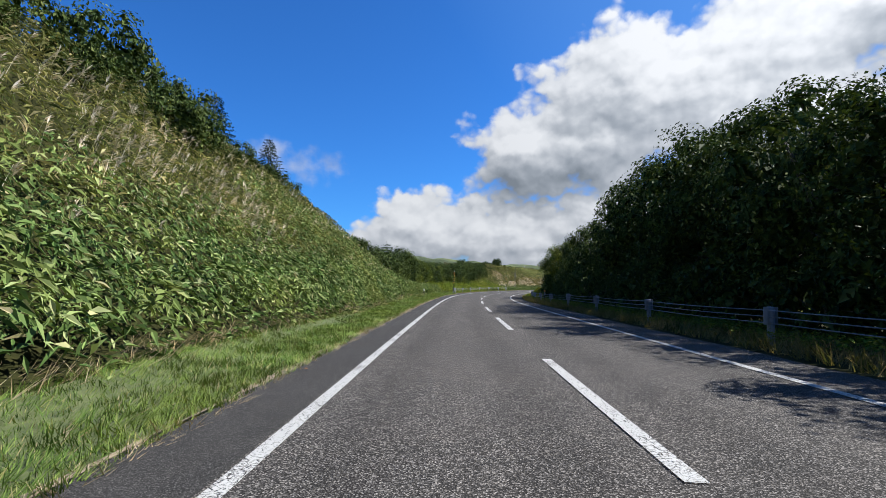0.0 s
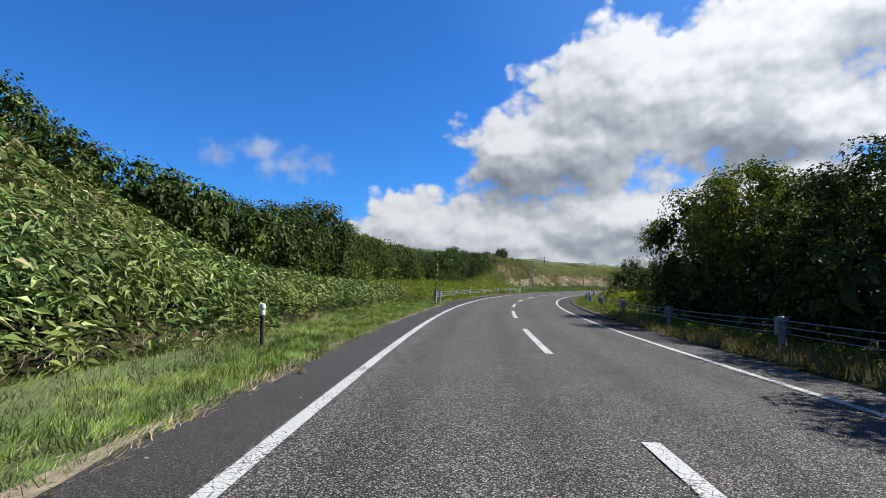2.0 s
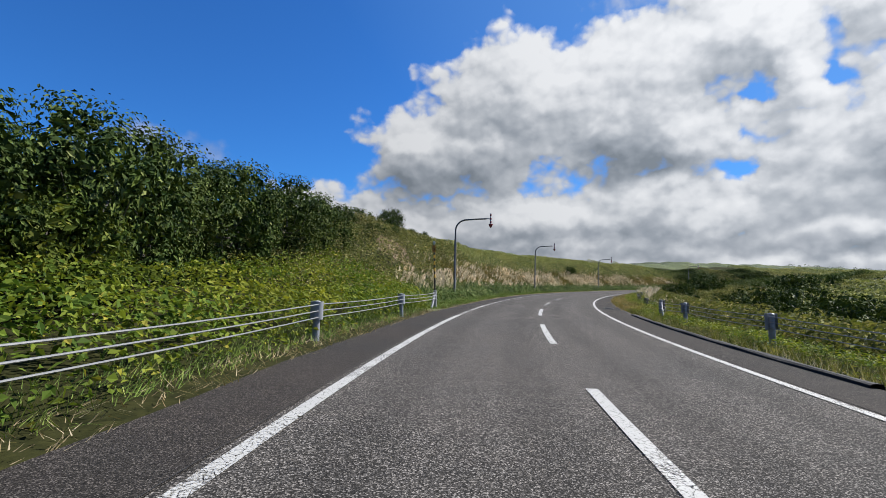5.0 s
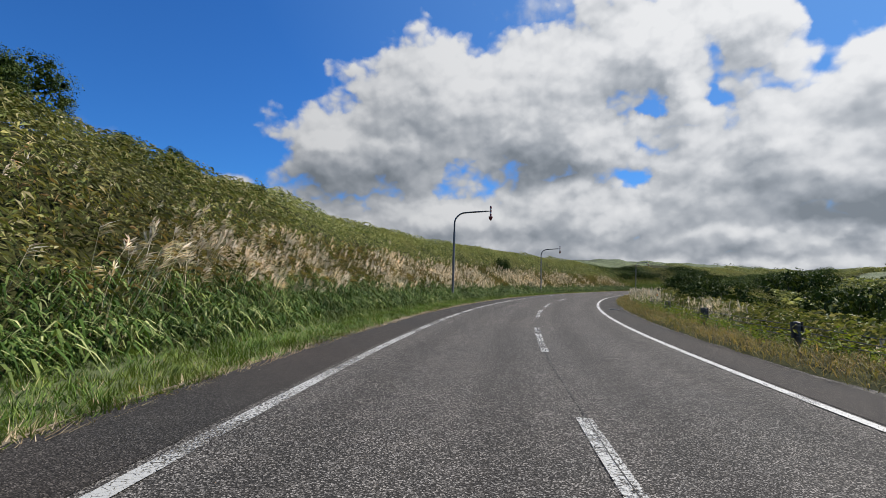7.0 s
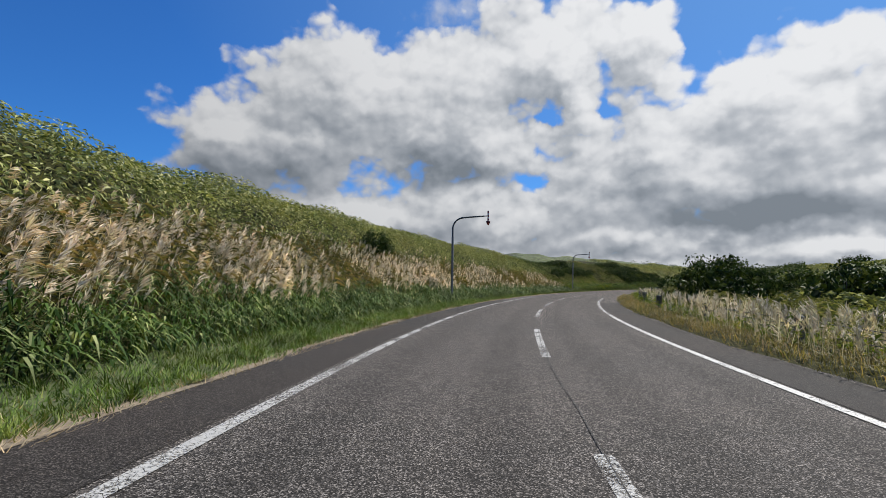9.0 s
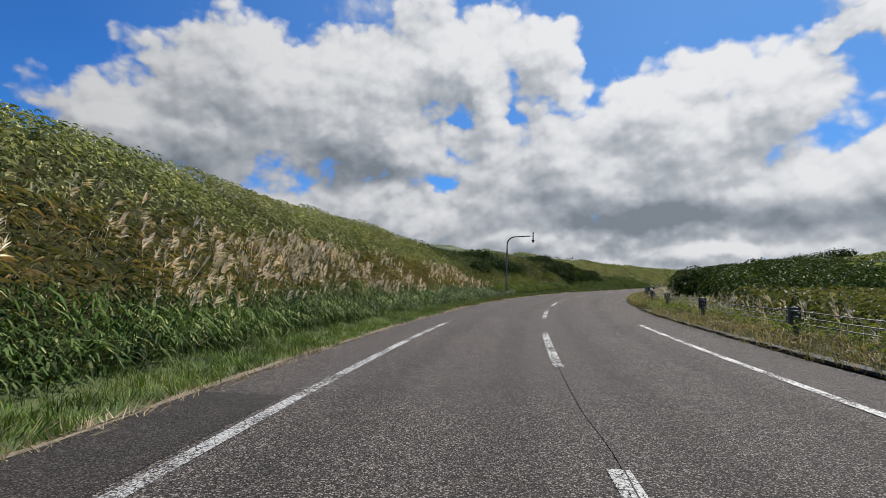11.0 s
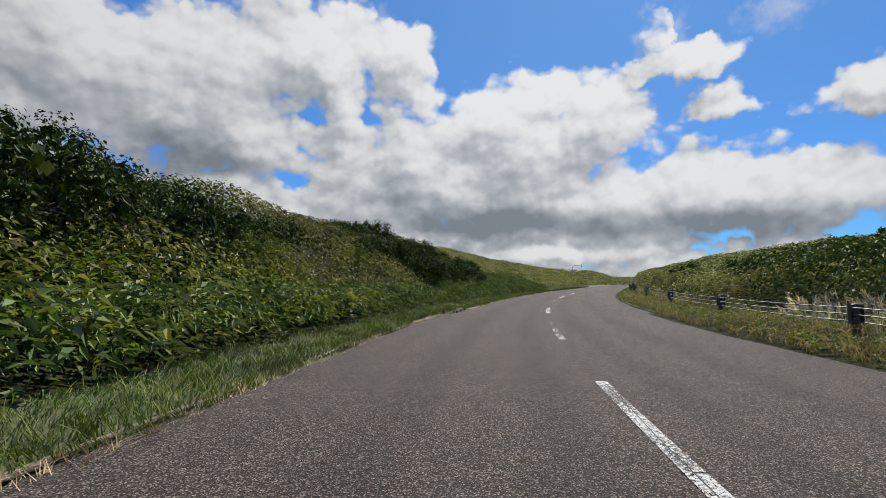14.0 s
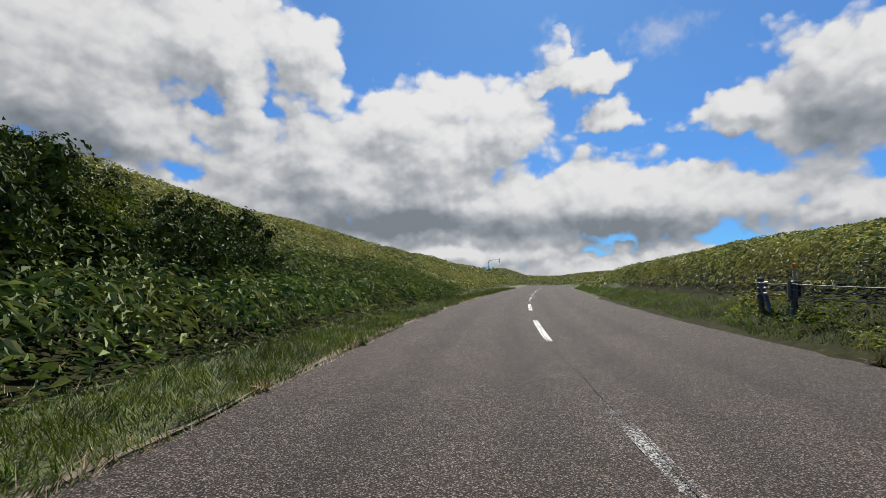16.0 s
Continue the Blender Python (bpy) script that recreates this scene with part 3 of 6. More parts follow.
class Shape:
    """Collects quads for one mesh."""

    def __init__(self):
        self.v, self.f = [], []

    def add(self, verts, faces):
        o = len(self.v)
        self.v += [tuple(p) for p in verts]
        self.f += [tuple(i + o for i in q) for q in faces]
        return self

    def tube(self, points, radii, sides=10, closed=True):
        pts = [Vector(p) for p in points]
        rings, o = [], len(self.v)
        side = None
        for i, p in enumerate(pts):
            d = (pts[min(i + 1, len(pts) - 1)] - pts[max(i - 1, 0)]).normalized()
            if side is None:
                side = d.orthogonal().normalized()
            side = (side - d * side.dot(d)).normalized()
            up = d.cross(side)
            r = radii[i] if hasattr(radii, "__len__") else radii
            for k in range(sides):
                a = 2 * math.pi * k / sides
                self.v.append(tuple(p + side * (r * math.cos(a)) + up * (r * math.sin(a))))
        for i in range(len(pts) - 1):
            for k in range(sides):
                a, b = o + i * sides + k, o + i * sides + (k + 1) % sides
                self.f.append((a, b, b + sides, a + sides))
        if closed:
            self.f.append(tuple(o + k for k in reversed(range(sides))))
            self.f.append(tuple(o + (len(pts) - 1) * sides + k for k in range(sides)))
        return self

    def box(self, centre, size, m=None):
        cx, cy, cz = centre
        hx, hy, hz = (v / 2 for v in size)
        v = [Vector((cx + a * hx, cy + b * hy, cz + c * hz)) for a in (-1, 1) for b in (-1, 1) for c in (-1, 1)]
        if m:
            v = [m @ p for p in v]
        return self.add(v, [(0, 1, 3, 2), (4, 6, 7, 5), (0, 4, 5, 1), (2, 3, 7, 6), (0, 2, 6, 4), (1, 5, 7, 3)])

    def lathe(self, profile, sides=16, m=None):
        o = len(self.v)
        for r, z in profile:
            for k in range(sides):
                a = 2 * math.pi * k / sides
                p = Vector((r * math.cos(a), r * math.sin(a), z))
                self.v.append(tuple(m @ p if m else p))
        for i in range(len(profile) - 1):
            for k in range(sides):
                a, b = o + i * sides + k, o + i * sides + (k + 1) % sides
                self.f.append((a, b, b + sides, a + sides))
        return self

    def data(self, name, material, soft=False):
        me = bpy.data.meshes.new(name)
        me.from_pydata(self.v, [], self.f)
        if soft:
            me.polygons.foreach_set("use_smooth", [True] * len(me.polygons))
            me.set_sharp_from_angle(angle=radians(40))
        me.materials.append(material)
        me.update()
        return me


def part(name, shape, material, parent, label="", soft=True):
    ob = new(name, shape.data(name, material, soft) if isinstance(shape, Shape) else shape)
    ob.parent = parent
    return tagged(ob, label)


def thing(name, m, label, category, group=""):
    ob = new(name, None)
    ob.empty_display_size = 0.2
    ob.matrix_world = m
    return tagged(ob, label, category, group)


# ---- the lie of the land ----


def road_z(s):
    return np.interp(s, [250, 262, 350, 380, 460, 900], [0, 0.05, 0.72, 0.85, 0.3, -6])


def tilt(s):
    """The road's crossfall, down to the right."""
    return table(s, [(0, 0), (20, .01), (50, .05), (130, .05), (180, .015), (250, .015), (300, 0)])


LEFT_RIDGE = [(-60, 8.3), (8, 8.3), (30, 7.8), (42, 6.2), (46, 4.0), (50, 1.8), (57, 0.6), (64, 0.35), (94, 0.4), (102, 2.0), (110, 4.2), (118, 5.3),
              (130, 5.1), (150, 4.9), (170, 5.2), (190, 4.9), (206, 4.6), (215, 3.9), (222, 3.3), (232, 3.8), (240, 4.0), (262, 4.1), (282, 3.6), (305, 3.4), (345, 3.0), (420, 2.4), (600, 2)]
LEFT_SLOPE = [(-60, 0.12), (50, 0.10), (60, 0.06), (95, 0.10), (110, 0.16), (230, 0.16), (255, 0.22), (310, 0.20), (420, 0.08)]
RIGHT_7 = [(-60, -.25), (45, -.25), (65, -.3), (90, -.4), (150, -.4), (190, -.3), (215, .0), (240, .2), (262, 1.15), (300, 1.0), (350, .6), (420, .4)]
RIGHT_12 = [(-60, -.4), (45, -.5), (65, -.9), (90, -1.6), (150, -1.5), (190, -.7), (215, .5), (240, 1.1), (262, 2.2), (300, 2.0), (350, 1.3), (420, .8)]
RIGHT_20 = [(-60, -.5), (45, -.8), (65, -1.6), (90, -3), (150, -2.8), (190, -1.4), (215, .9), (240, 1.9), (262, 3.4), (300, 3.3), (350, 2.2), (420, 1.5)]
RIGHT_45 = [(-60, -1), (45, -1.5), (65, -3.2), (90, -4.8), (150, -4.6), (190, -3), (215, .6), (240, 2.6), (262, 5.5), (300, 6), (350, 3.5), (420, 2)]


def height(s, n):
    """Height of the bare ground at arc length s and offset n."""
    s, n = np.asarray(s, float), np.asarray(n, float)
    x, y = plan(np.clip(s, -399, 899), np.clip(n, -300, 200))
    z0 = road_z(s) - tilt(s) * np.clip(n, -6, 6)
    d = -n - 6.0
    u = np.clip(d / 7.5, 0, 1)
    left = table(s, LEFT_RIDGE) * (0.8 * u + 0.2 * u * u * (3 - 2 * u)) + table(s, LEFT_SLOPE) * np.clip(d - 7.5, 0, 18)
    left = left + (patchy(x, y, 3.1) - 0.5) * 0.7 * smooth(1, 5, d) + (patchy(x + 90, y, 9.0) - 0.5) * 1.0 * smooth(4, 12, d)
    k = [5.0, 7.0, 12.0, 20.0, 45.0]
    rows = [0 * s, table(s, RIGHT_7), table(s, RIGHT_12), table(s, RIGHT_20), table(s, RIGHT_45)]
    right = 0 * s
    for i in range(4):
        w = np.clip((n - k[i]) / (k[i + 1] - k[i]), 0, 1)
        right = right + (rows[i + 1] - rows[i]) * w
    hills = 7.0 + 4.0 * patchy(x + 300, y + 50, 130.0)
    right = right + (hills - rows[4]) * smooth(55, 300, n) + (patchy(x, y + 60, 6.0) - 0.5) * 0.7 * smooth(7, 14, n)
    z = np.where(n < 0, left, right) + z0
    far = 2.7 * smooth(400, 426, s) * (1 - smooth(45, 80, np.abs(n)))
    return np.where(np.abs(n) < 4.5, z0 - 0.07, np.where(np.abs(n) < 5.2, z0 - 0.07 + 0.09 * smooth(4.5, 5.2, np.abs(n)), z + 0.02)) + far


GROUND = {}


def ground_z(x, y):
    """Height of the built ground at points of the plan."""
    gx, gy, Z = GROUND["x"], GROUND["y"], GROUND["z"]
    i = np.clip(np.searchsorted(gx, x) - 1, 0, len(gx) - 2)
    j = np.clip(np.searchsorted(gy, y) - 1, 0, len(gy) - 2)
    u, v = (x - gx[i]) / (gx[i + 1] - gx[i]), (y - gy[j]) / (gy[j + 1] - gy[j])
    return (Z[j, i] * (1 - u) + Z[j, i + 1] * u) * (1 - v) + (Z[j + 1, i] * (1 - u) + Z[j + 1, i + 1] * u) * v


def stand(s, n):
    """The points of the ground at s, n, as rows of x, y, z."""
    x, y = plan(s, n)
    return np.stack([x, y, ground_z(x, y)], -1)


def build_ground():
    def axis(a, b, step, far):
        g, d = [], step
        while sum(g) < far:
            d = min(d * 1.22, 260)
            g.append(d)
        c = np.cumsum(g)
        return np.concatenate([a - c[::-1], np.arange(a, b, step), b + c])

    gx, gy = axis(-36, 290, 1.25, 2600), axis(-20, 330, 1.25, 2600)
    X, Y = np.meshgrid(gx, gy)
    s, n = along(X, Y)
    Z = height(s, n)
    GROUND["x"], GROUND["y"], GROUND["z"] = gx, gy, Z.reshape(X.shape)
    idx = np.arange(X.size).reshape(X.shape)
    faces = np.stack([idx[:-1, :-1], idx[:-1, 1:], idx[1:, 1:], idx[1:, :-1]], -1).reshape(-1, 4)
    me = mesh_data("ground", np.stack([X.ravel(), Y.ravel(), Z], 1), faces, M_GROUND, True)
    me.materials.append(M_LITTER_SHADE)
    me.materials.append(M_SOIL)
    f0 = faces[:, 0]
    # planted strip: litter darkened to carry the shade under the leaves
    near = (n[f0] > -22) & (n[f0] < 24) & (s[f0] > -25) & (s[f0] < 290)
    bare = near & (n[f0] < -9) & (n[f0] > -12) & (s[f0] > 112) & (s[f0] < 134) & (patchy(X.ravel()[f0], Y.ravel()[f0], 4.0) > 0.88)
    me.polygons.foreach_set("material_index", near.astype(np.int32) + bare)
    tagged(new("ground", me), "rolling green ground with banks beside the road", "ground", "", "structure")


build_ground()


def ribbon(name, s0, s1, cols, lift, material, label, category, wave=None, step=1.0):
    """A strip that follows the road; cols: offsets across it."""
    q = np.linspace(s0, s1, max(2, int((s1 - s0) / step) + 1))
    rows = []
    for i, c in enumerate(cols):
        n = np.full(len(q), float(c))
        if wave and i in wave:
            k = 0 if name == "road_crack" else 7 * i
            n = n + (patchy(q * 1.0, k + 0 * q, 1.3) - 0.5) * wave[i] + (patchy(q * 1.0, 50 + k + 0 * q, 6.0) - 0.5) * wave[i]
        x, y = plan(q, n)
        rows.append(np.stack([x, y, road_z(q) - tilt(q) * n + lift], -1))
    V = np.stack(rows, 1)
    k = len(cols)
    idx = np.arange(V.shape[0] * k).reshape(-1, k)
    f = np.stack([idx[:-1, :-1], idx[:-1, 1:], idx[1:, 1:], idx[1:, :-1]], -1).reshape(-1, 4)
    me = mesh_data(name, V.reshape(-1, 3), f, material, True)
    if name == "road":
        me.attributes.new("across", "FLOAT", "POINT").data.foreach_set("value", np.tile(np.asarray(cols, np.float32), len(q)))
    return tagged(new(name, me), label, category, "", "structure")


def verge_strip(s0, s1, n0, n1):
    """The soil of the mown strip, just over the ground."""
    q = np.arange(s0, s1 + 0.1, 1.0)
    cols = np.linspace(n0, n1, 6)
    rows = []
    for c in cols:
        p = stand(q, np.full(len(q), c))
        p[:, 2] = np.maximum(p[:, 2], road_z(q) - tilt(q) * c - 0.035) + 0.012
        rows.append(p)
    V = np.stack(rows, 1)
    idx = np.arange(V.shape[0] * 6).reshape(-1, 6)
    f = np.stack([idx[:-1, :-1], idx[:-1, 1:], idx[1:, 1:], idx[1:, :-1]], -1).reshape(-1, 4)
    tagged(new("verge", mesh_data("verge", V.reshape(-1, 3), f, M_VERGE, True)), "mossy soil under the mown grass strip", "verge", "", "structure")


verge_strip(-40, 63, -3.6, -5.6)
verge_strip(103, 243, -3.8, -5.6)
verge_strip(243, 400, -3.4, -5.4)

# ---- road ----
ribbon("road", -60, 108, (-3.82, -1.4, 0, 1.4, 4.0), 0.0, M_ROAD, "grey asphalt road with coarse stone grain", "road", {0: 0.12, 4: 0.15})
ribbon("road", 108, 243, (-4.0, -1.4, 0, 1.4, 4.25), 0.0, M_ROAD, "worn brownish grey asphalt road", "road", {0: 0.14, 4: 0.2})
ribbon("road", 243, 410, (-3.62, -1.4, 0, 1.4, 4.6), 0.0, M_ROAD, "worn brownish grey asphalt road", "road", {0: 0.28, 4: 0.25})
ribbon("road_shoulder", -60, 62, (-3.80, -3.4, -2.95), 0.006, M_SEAL, "smooth dark sealed asphalt shoulder", "shoulder", {0: 0.1})
ribbon("road_shoulder", 62, 178, (-3.98, -3.4, -3.0), 0.006, M_SHOULDER, "brownish asphalt shoulder", "shoulder", {0: 0.12})
ribbon("road_shoulder", 48, 178, (3.0, 3.4, 4.1), 0.006, M_SHOULDER, "brownish asphalt shoulder", "shoulder", {2: 0.15})
for a, b, m, w in ((-60, 101, M_PAINT, "fresh"), (101, 188, M_PAINT_WORN, "worn")):
    ribbon("road_marking", a, b, (-2.92, -2.78), 0.011, m, "solid white edge line, " + w + " paint on asphalt", "road marking")
ribbon("road_marking", 188, 203, (-2.90, -2.80), 0.009, M_PAINT_FAINT, "white edge line worn almost away", "road marking")
for a, b, m, w in ((-60, 165, M_PAINT, "fresh"), (165, 189, M_PAINT_WORN, "worn")):
    ribbon("road_marking", a, b, (2.78, 2.92), 0.011, m, "solid white edge line, " + w + " paint on asphalt", "road marking")
ribbon("road_marking", 189, 204, (2.80, 2.90), 0.009, M_PAINT_FAINT, "white edge line worn almost away", "road marking")
for a, b, n in ((-60, 62, -3.80), (104, 205, -3.98), (205, 243, -4.08), (243, 330, -3.60)):
    ribbon("verge_edge", a, b, (n - 0.07, n - 0.03, n - 0.01), 0.012, M_STRAW, "strawy litter along the broken asphalt edge", "verge", {0: 0.16, 2: 0.20}, 0.3)
DASHES = [-16.4, -6.4, 3.2, 13.9, 23.6, 34.1, 44.5, 54.6, 64.4, 74.5, 84.3, 94.0, 103.6, 112.9, 122.7, 132.4, 141.6, 151.6, 162.0, 171.2, 180.5, 190.7,
          200.5, 210.6, 220.9, 230.8, 241.0, 252.9, 263.7, 274, 284, 294, 304, 314, 324]
for a in DASHES:
    m = M_PAINT if a < 110 else M_PAINT_WORN
    if a in (263.7, 274):
        m = M_PAINT
    if a in (210.6, 230.8, 252.9):
        m = M_PAINT_FAINT if a < 215 else M_PAINT_STREAK
    tagged(ribbon("lane_dash", a, a + 5.2, (-0.075, 0.075), 0.011, m, "white dashed centre line on the asphalt" if m == M_PAINT else "worn white dash of the centre line",
                  "road marking"), group="dashes of the centre line")
ribbon("road_crack", 112, 300, (0.012, 0.021), 0.013, M_CRACK, "long dark crack along the middle of the road", "crack", {0: 0.05, 1: 0.05}, 0.25)
ribbon("road_crack", 66, 112, (-3.025, -3.015), 0.012, M_CRACK, "dark joint beside the edge line", "crack", {0: 0.04, 1: 0.04}, 0.3)
for q in (121.5, 233.0, 258.0):
    ring = []
    for i in range(14):
        n = -2.9 + i * 0.42
        x, y = plan(q + 0.175 * math.sin(i * 1.7 + q), n)
        ring.append(Vector((float(x), float(y), float(road_z(q) - tilt(q) * n) + 0.012)))
    hd = float(np.interp(q, S, HEAD))
    off = Vector((-math.sin(hd), math.cos(hd), 0)) * 0.008
    sh = Shape().add(ring + [p + off for p in ring], [(i, i + 1, i + 15, i + 14) for i in range(13)])
    tagged(new("road_crack", sh.data("road_crack", M_CRACK)), "thin dark crack across the road", "crack", "", "structure")


def kerb(s0, s1, n, label, tall=1.0):
    q = np.arange(s0, s1 + 0.1, 0.5)
    prof = [(-0.10, -0.05), (-0.09, 0.09), (-0.05, 0.135), (0.05, 0.135), (0.09, 0.10), (0.10, -0.05)]
    V = []
    for a, b in prof:
        nn = n + a + (patchy(q * 1.0, 0 * q + 3, 2.0) - 0.5) * 0.06
        x, y = plan(q, nn)
        V.append(np.stack([x, y, road_z(q) - tilt(q) * nn + b * tall + (patchy(q, 0 * q + 11 * a, 0.9) - 0.5) * 0.04], -1))
    V = np.stack(V, 1)
    idx = np.arange(V.shape[0] * 6).reshape(-1, 6)
    f = np.stack([idx[:-1, :-1], idx[:-1, 1:], idx[1:, 1:], idx[1:, :-1]], -1).reshape(-1, 4)
    tagged(new("kerb", mesh_data("kerb", V.reshape(-1, 3), f, M_KERB, False)), label, "kerb", "", "structure")


kerb(57, 89.5, 4.12, "low black asphalt kerb beside the road", 0.55)
kerb(91, 108, 4.15, "low black asphalt kerb beside the road", 0.55)
kerb(178, 199, 4.5, "low black asphalt kerb, partly overgrown", 0.35)
kerb(244, 263, 4.8, "low black asphalt kerb, partly overgrown", 0.2)


def spot(s, n, z=None, lean=0.0, turn=0.0):
    """The pose of an upright thing on the ground, its y axis along the road."""
    x, y = plan(s, n)
    z = float(ground_z(x, y)) if z is None else z
    return pose(float(x), float(y), z, 0, lean, math.degrees(float(np.interp(s, S, HEAD))) + turn)


# ---- cable guard fences ----


def cable_fence(name, posts, n, dark, label, group, ends=(True, True), grow=1.0):
    mat = M_STEEL_DARK if dark else M_STEEL_BLUE
    root = thing(name, Matrix.Identity(4), label, "guard fence", group)
    pole = Shape().lathe([(0.0, -0.3), (0.066, -0.3), (0.066, 0.70), (0.072, 0.705), (0.072, 0.725), (0.052, 0.745), (0.0, 0.75)], 14)
    plate = Shape().add([(0.122 * math.sin(a), 0.11 * math.cos(a), z) for z in (0.40, 0.735) for a in np.linspace(-2.2, 2.2, 9)],
                        [(i, i + 1, i + 10, i + 9) for i in range(8)])
    end_post = Shape().lathe([(0.0, -0.3), (0.075, -0.3), (0.075, 0.76), (0.08, 0.765), (0.08, 0.78), (0.0, 0.79)], 14)
    end_post.lathe([(0.083, 0.36), (0.09, 0.365), (0.09, 0.40), (0.083, 0.405)], 14)
    brace = Shape().tube([(0, 0.05, 0.62), (0, 0.58, 0.02)], 0.048, 10)
    d_pole, d_plate = pole.data("post", mat, True), plate.data("bracket", mat, True)
    d_end, d_brace = end_post.data("end_post", mat, True), brace.data("brace", mat, True)
    for me in (d_pole, d_plate, d_end, d_brace):
        me.transform(Matrix.Diagonal((grow, grow, grow, 1)))
    tops = []
    for i, s in enumerate(posts):
        first, last = i == 0 and ends[0], i == len(posts) - 1 and ends[1]
        m = spot(s, n, None, random.uniform(-2.0, 2.0), random.uniform(-6, 6))
        p = part("end_post" if first or last else "post", d_end if first or last else d_pole, mat, root)
        p.matrix_world = m
        if first or last:
            q = part("brace", d_brace, mat, root)
            q.matrix_world = m @ pose(0, 0, 0, 0, 0, 0 if first else 180)
        else:
            q = part("bracket", d_plate, mat, p)
            q.matrix_parent_inverse = Matrix.Identity(4)
            q.rotation_euler = (0, 0, 0 if n > 0 else math.pi)
        tops.append(m)
    for hz in (0.68 * grow, 0.56 * grow, 0.44 * grow):
        pts = []
        for i in range(len(posts) - 1):
            for u in np.linspace(0, 1, max(2, int((posts[i + 1] - posts[i]) / 1.2)), endpoint=False):
                s = posts[i] + (posts[i + 1] - posts[i]) * u
                a, b = tops[i] @ Vector((0, 0, hz)), tops[i + 1] @ Vector((0, 0, hz))
                side = 0.075 if n < 0 else -0.075
                x, y = plan(s, n + side)
                pts.append((float(x), float(y), a.z + (b.z - a.z) * u - 0.03 * 4 * u * (1 - u)))
        x, y = plan(posts[-1], n + (0.075 if n < 0 else -0.075))
        pts.append((float(x), float(y), (tops[-1] @ Vector((0, 0, hz))).z))
        part("cable", Shape().tube(pts, 0.011, 6), M_CABLE_DARK if dark else M_CABLE, root, "steel wire cable")
    if ends[0] or ends[1]:
        for i, s in ((0, posts[0]), (len(posts) - 1, posts[-1])):
            if not ends[0 if i == 0 else 1]:
                continue
            for hz in (0.68 * grow, 0.56 * grow, 0.44 * grow):
                a = tops[i] @ Vector((0.075 if n < 0 else -0.075, (0.55 if i == 0 else -0.55), hz))
                dr = (tops[i].to_3x3() @ Vector((0, 1, 0)))
                part("turnbuckle", Shape().tube([a - dr * 0.12, a - dr * 0.09, a + dr * 0.09, a + dr * 0.12], [0.012, 0.026, 0.026, 0.012], 8), M_GALV, root)
    return root


cable_fence("cable_fence", [64.4, 66.1, 72.2, 78.4, 85.4, 92.4, 99.4, 104.9], -4.52, False,
            "blue-grey steel guard fence with three wire cables, overgrown by weeds", "cable guard fences")
cable_fence("cable_fence", [-10 + 7.1 * i for i in range(17)] + [108.0], 5.35, False,
            "dark grey steel guard fence with three wire cables below trees", "cable guard fences", (False, True), 1.14)
cable_fence("cable_fence", [112 + 7.4 * i for i in range(8)], 6.2, True,
            "dark steel guard fence sunk in tall roadside weeds", "cable guard fences", (True, False), 1.14)
cable_fence("cable_fence", [171.2 + 7.45 * i for i in range(13)] + [265.8, 267.4], 5.75, True,
            "dark steel guard fence with wire cables in weeds", "cable guard fences", (False, True), 1.14)

# concrete footing of the fence's end
root = thing("concrete_footing", spot(66.3, -4.48), "weathered concrete strip under the fence end", "footing")
part("block", Shape().box((0, 0, -0.045), (0.24, 4.2, 0.10)), M_CONCRETE, root, "", False)

# ---- snow pole ----


def snow_pole(m, label):
    root = thing("snow_pole", m, label, "snow pole")
    part("pole", Shape().lathe([(0, 0), (0.034, 0), (0.034, 2.78), (0, 2.78)], 14), M_BLACK, root, "black painted pole")
    for k in range(5):
        z = 1.32 + k * 0.295
        part("band", Shape().lathe([(0.0345, z), (0.037, z + 0.002), (0.037, z + 0.148), (0.0345, z + 0.15)], 14), M_YELLOW, root, "yellow painted band")
    plate = part("sign_plate", Shape().box((0, -0.055, 2.62), (0.155, 0.012, 0.31)), M_SIGN, root, "small orange-brown plate", False)
    for x, z, h in ((-0.03, 2.60, 0.13), (0.012, 2.595, 0.12), (0.035, 2.61, 0.09), (0.0, 2.70, 0.012)):
        part("bar", Shape().box((x, -0.064, z), (0.014 if h > 0.05 else 0.07, 0.006, h)), M_BLACK, plate, "dark unreadable stroke", False)
    part("stem", Shape().lathe([(0.0, 2.77), (0.018, 2.775), (0.018, 2.84)], 10), M_GALV, root)
    part("reflector", Shape().lathe([(0, -0.03), (0.045, -0.026), (0.066, -0.012), (0.066, 0.012), (0.045, 0.026), (0, 0.03)], 18,
                                    pose(0, 0, 2.90, 90, 0, 0)), M_LENS, root, "round pale reflector disc")
    part("clamp", Shape().lathe([(0.043, 0.33), (0.055, 0.335), (0.055, 0.37), (0.043, 0.375)], 12), M_STEEL_BLUE, root)
    return root


snow_pole(spot(64.35, -4.50, None, 2.8, -8), "black and yellow striped snow pole with a round reflector")
snow_pole(spot(105.3, -4.6, None, -1.0, 0), "black and yellow striped snow pole beside the fence end")

# ---- arrow posts over the road's edge ----


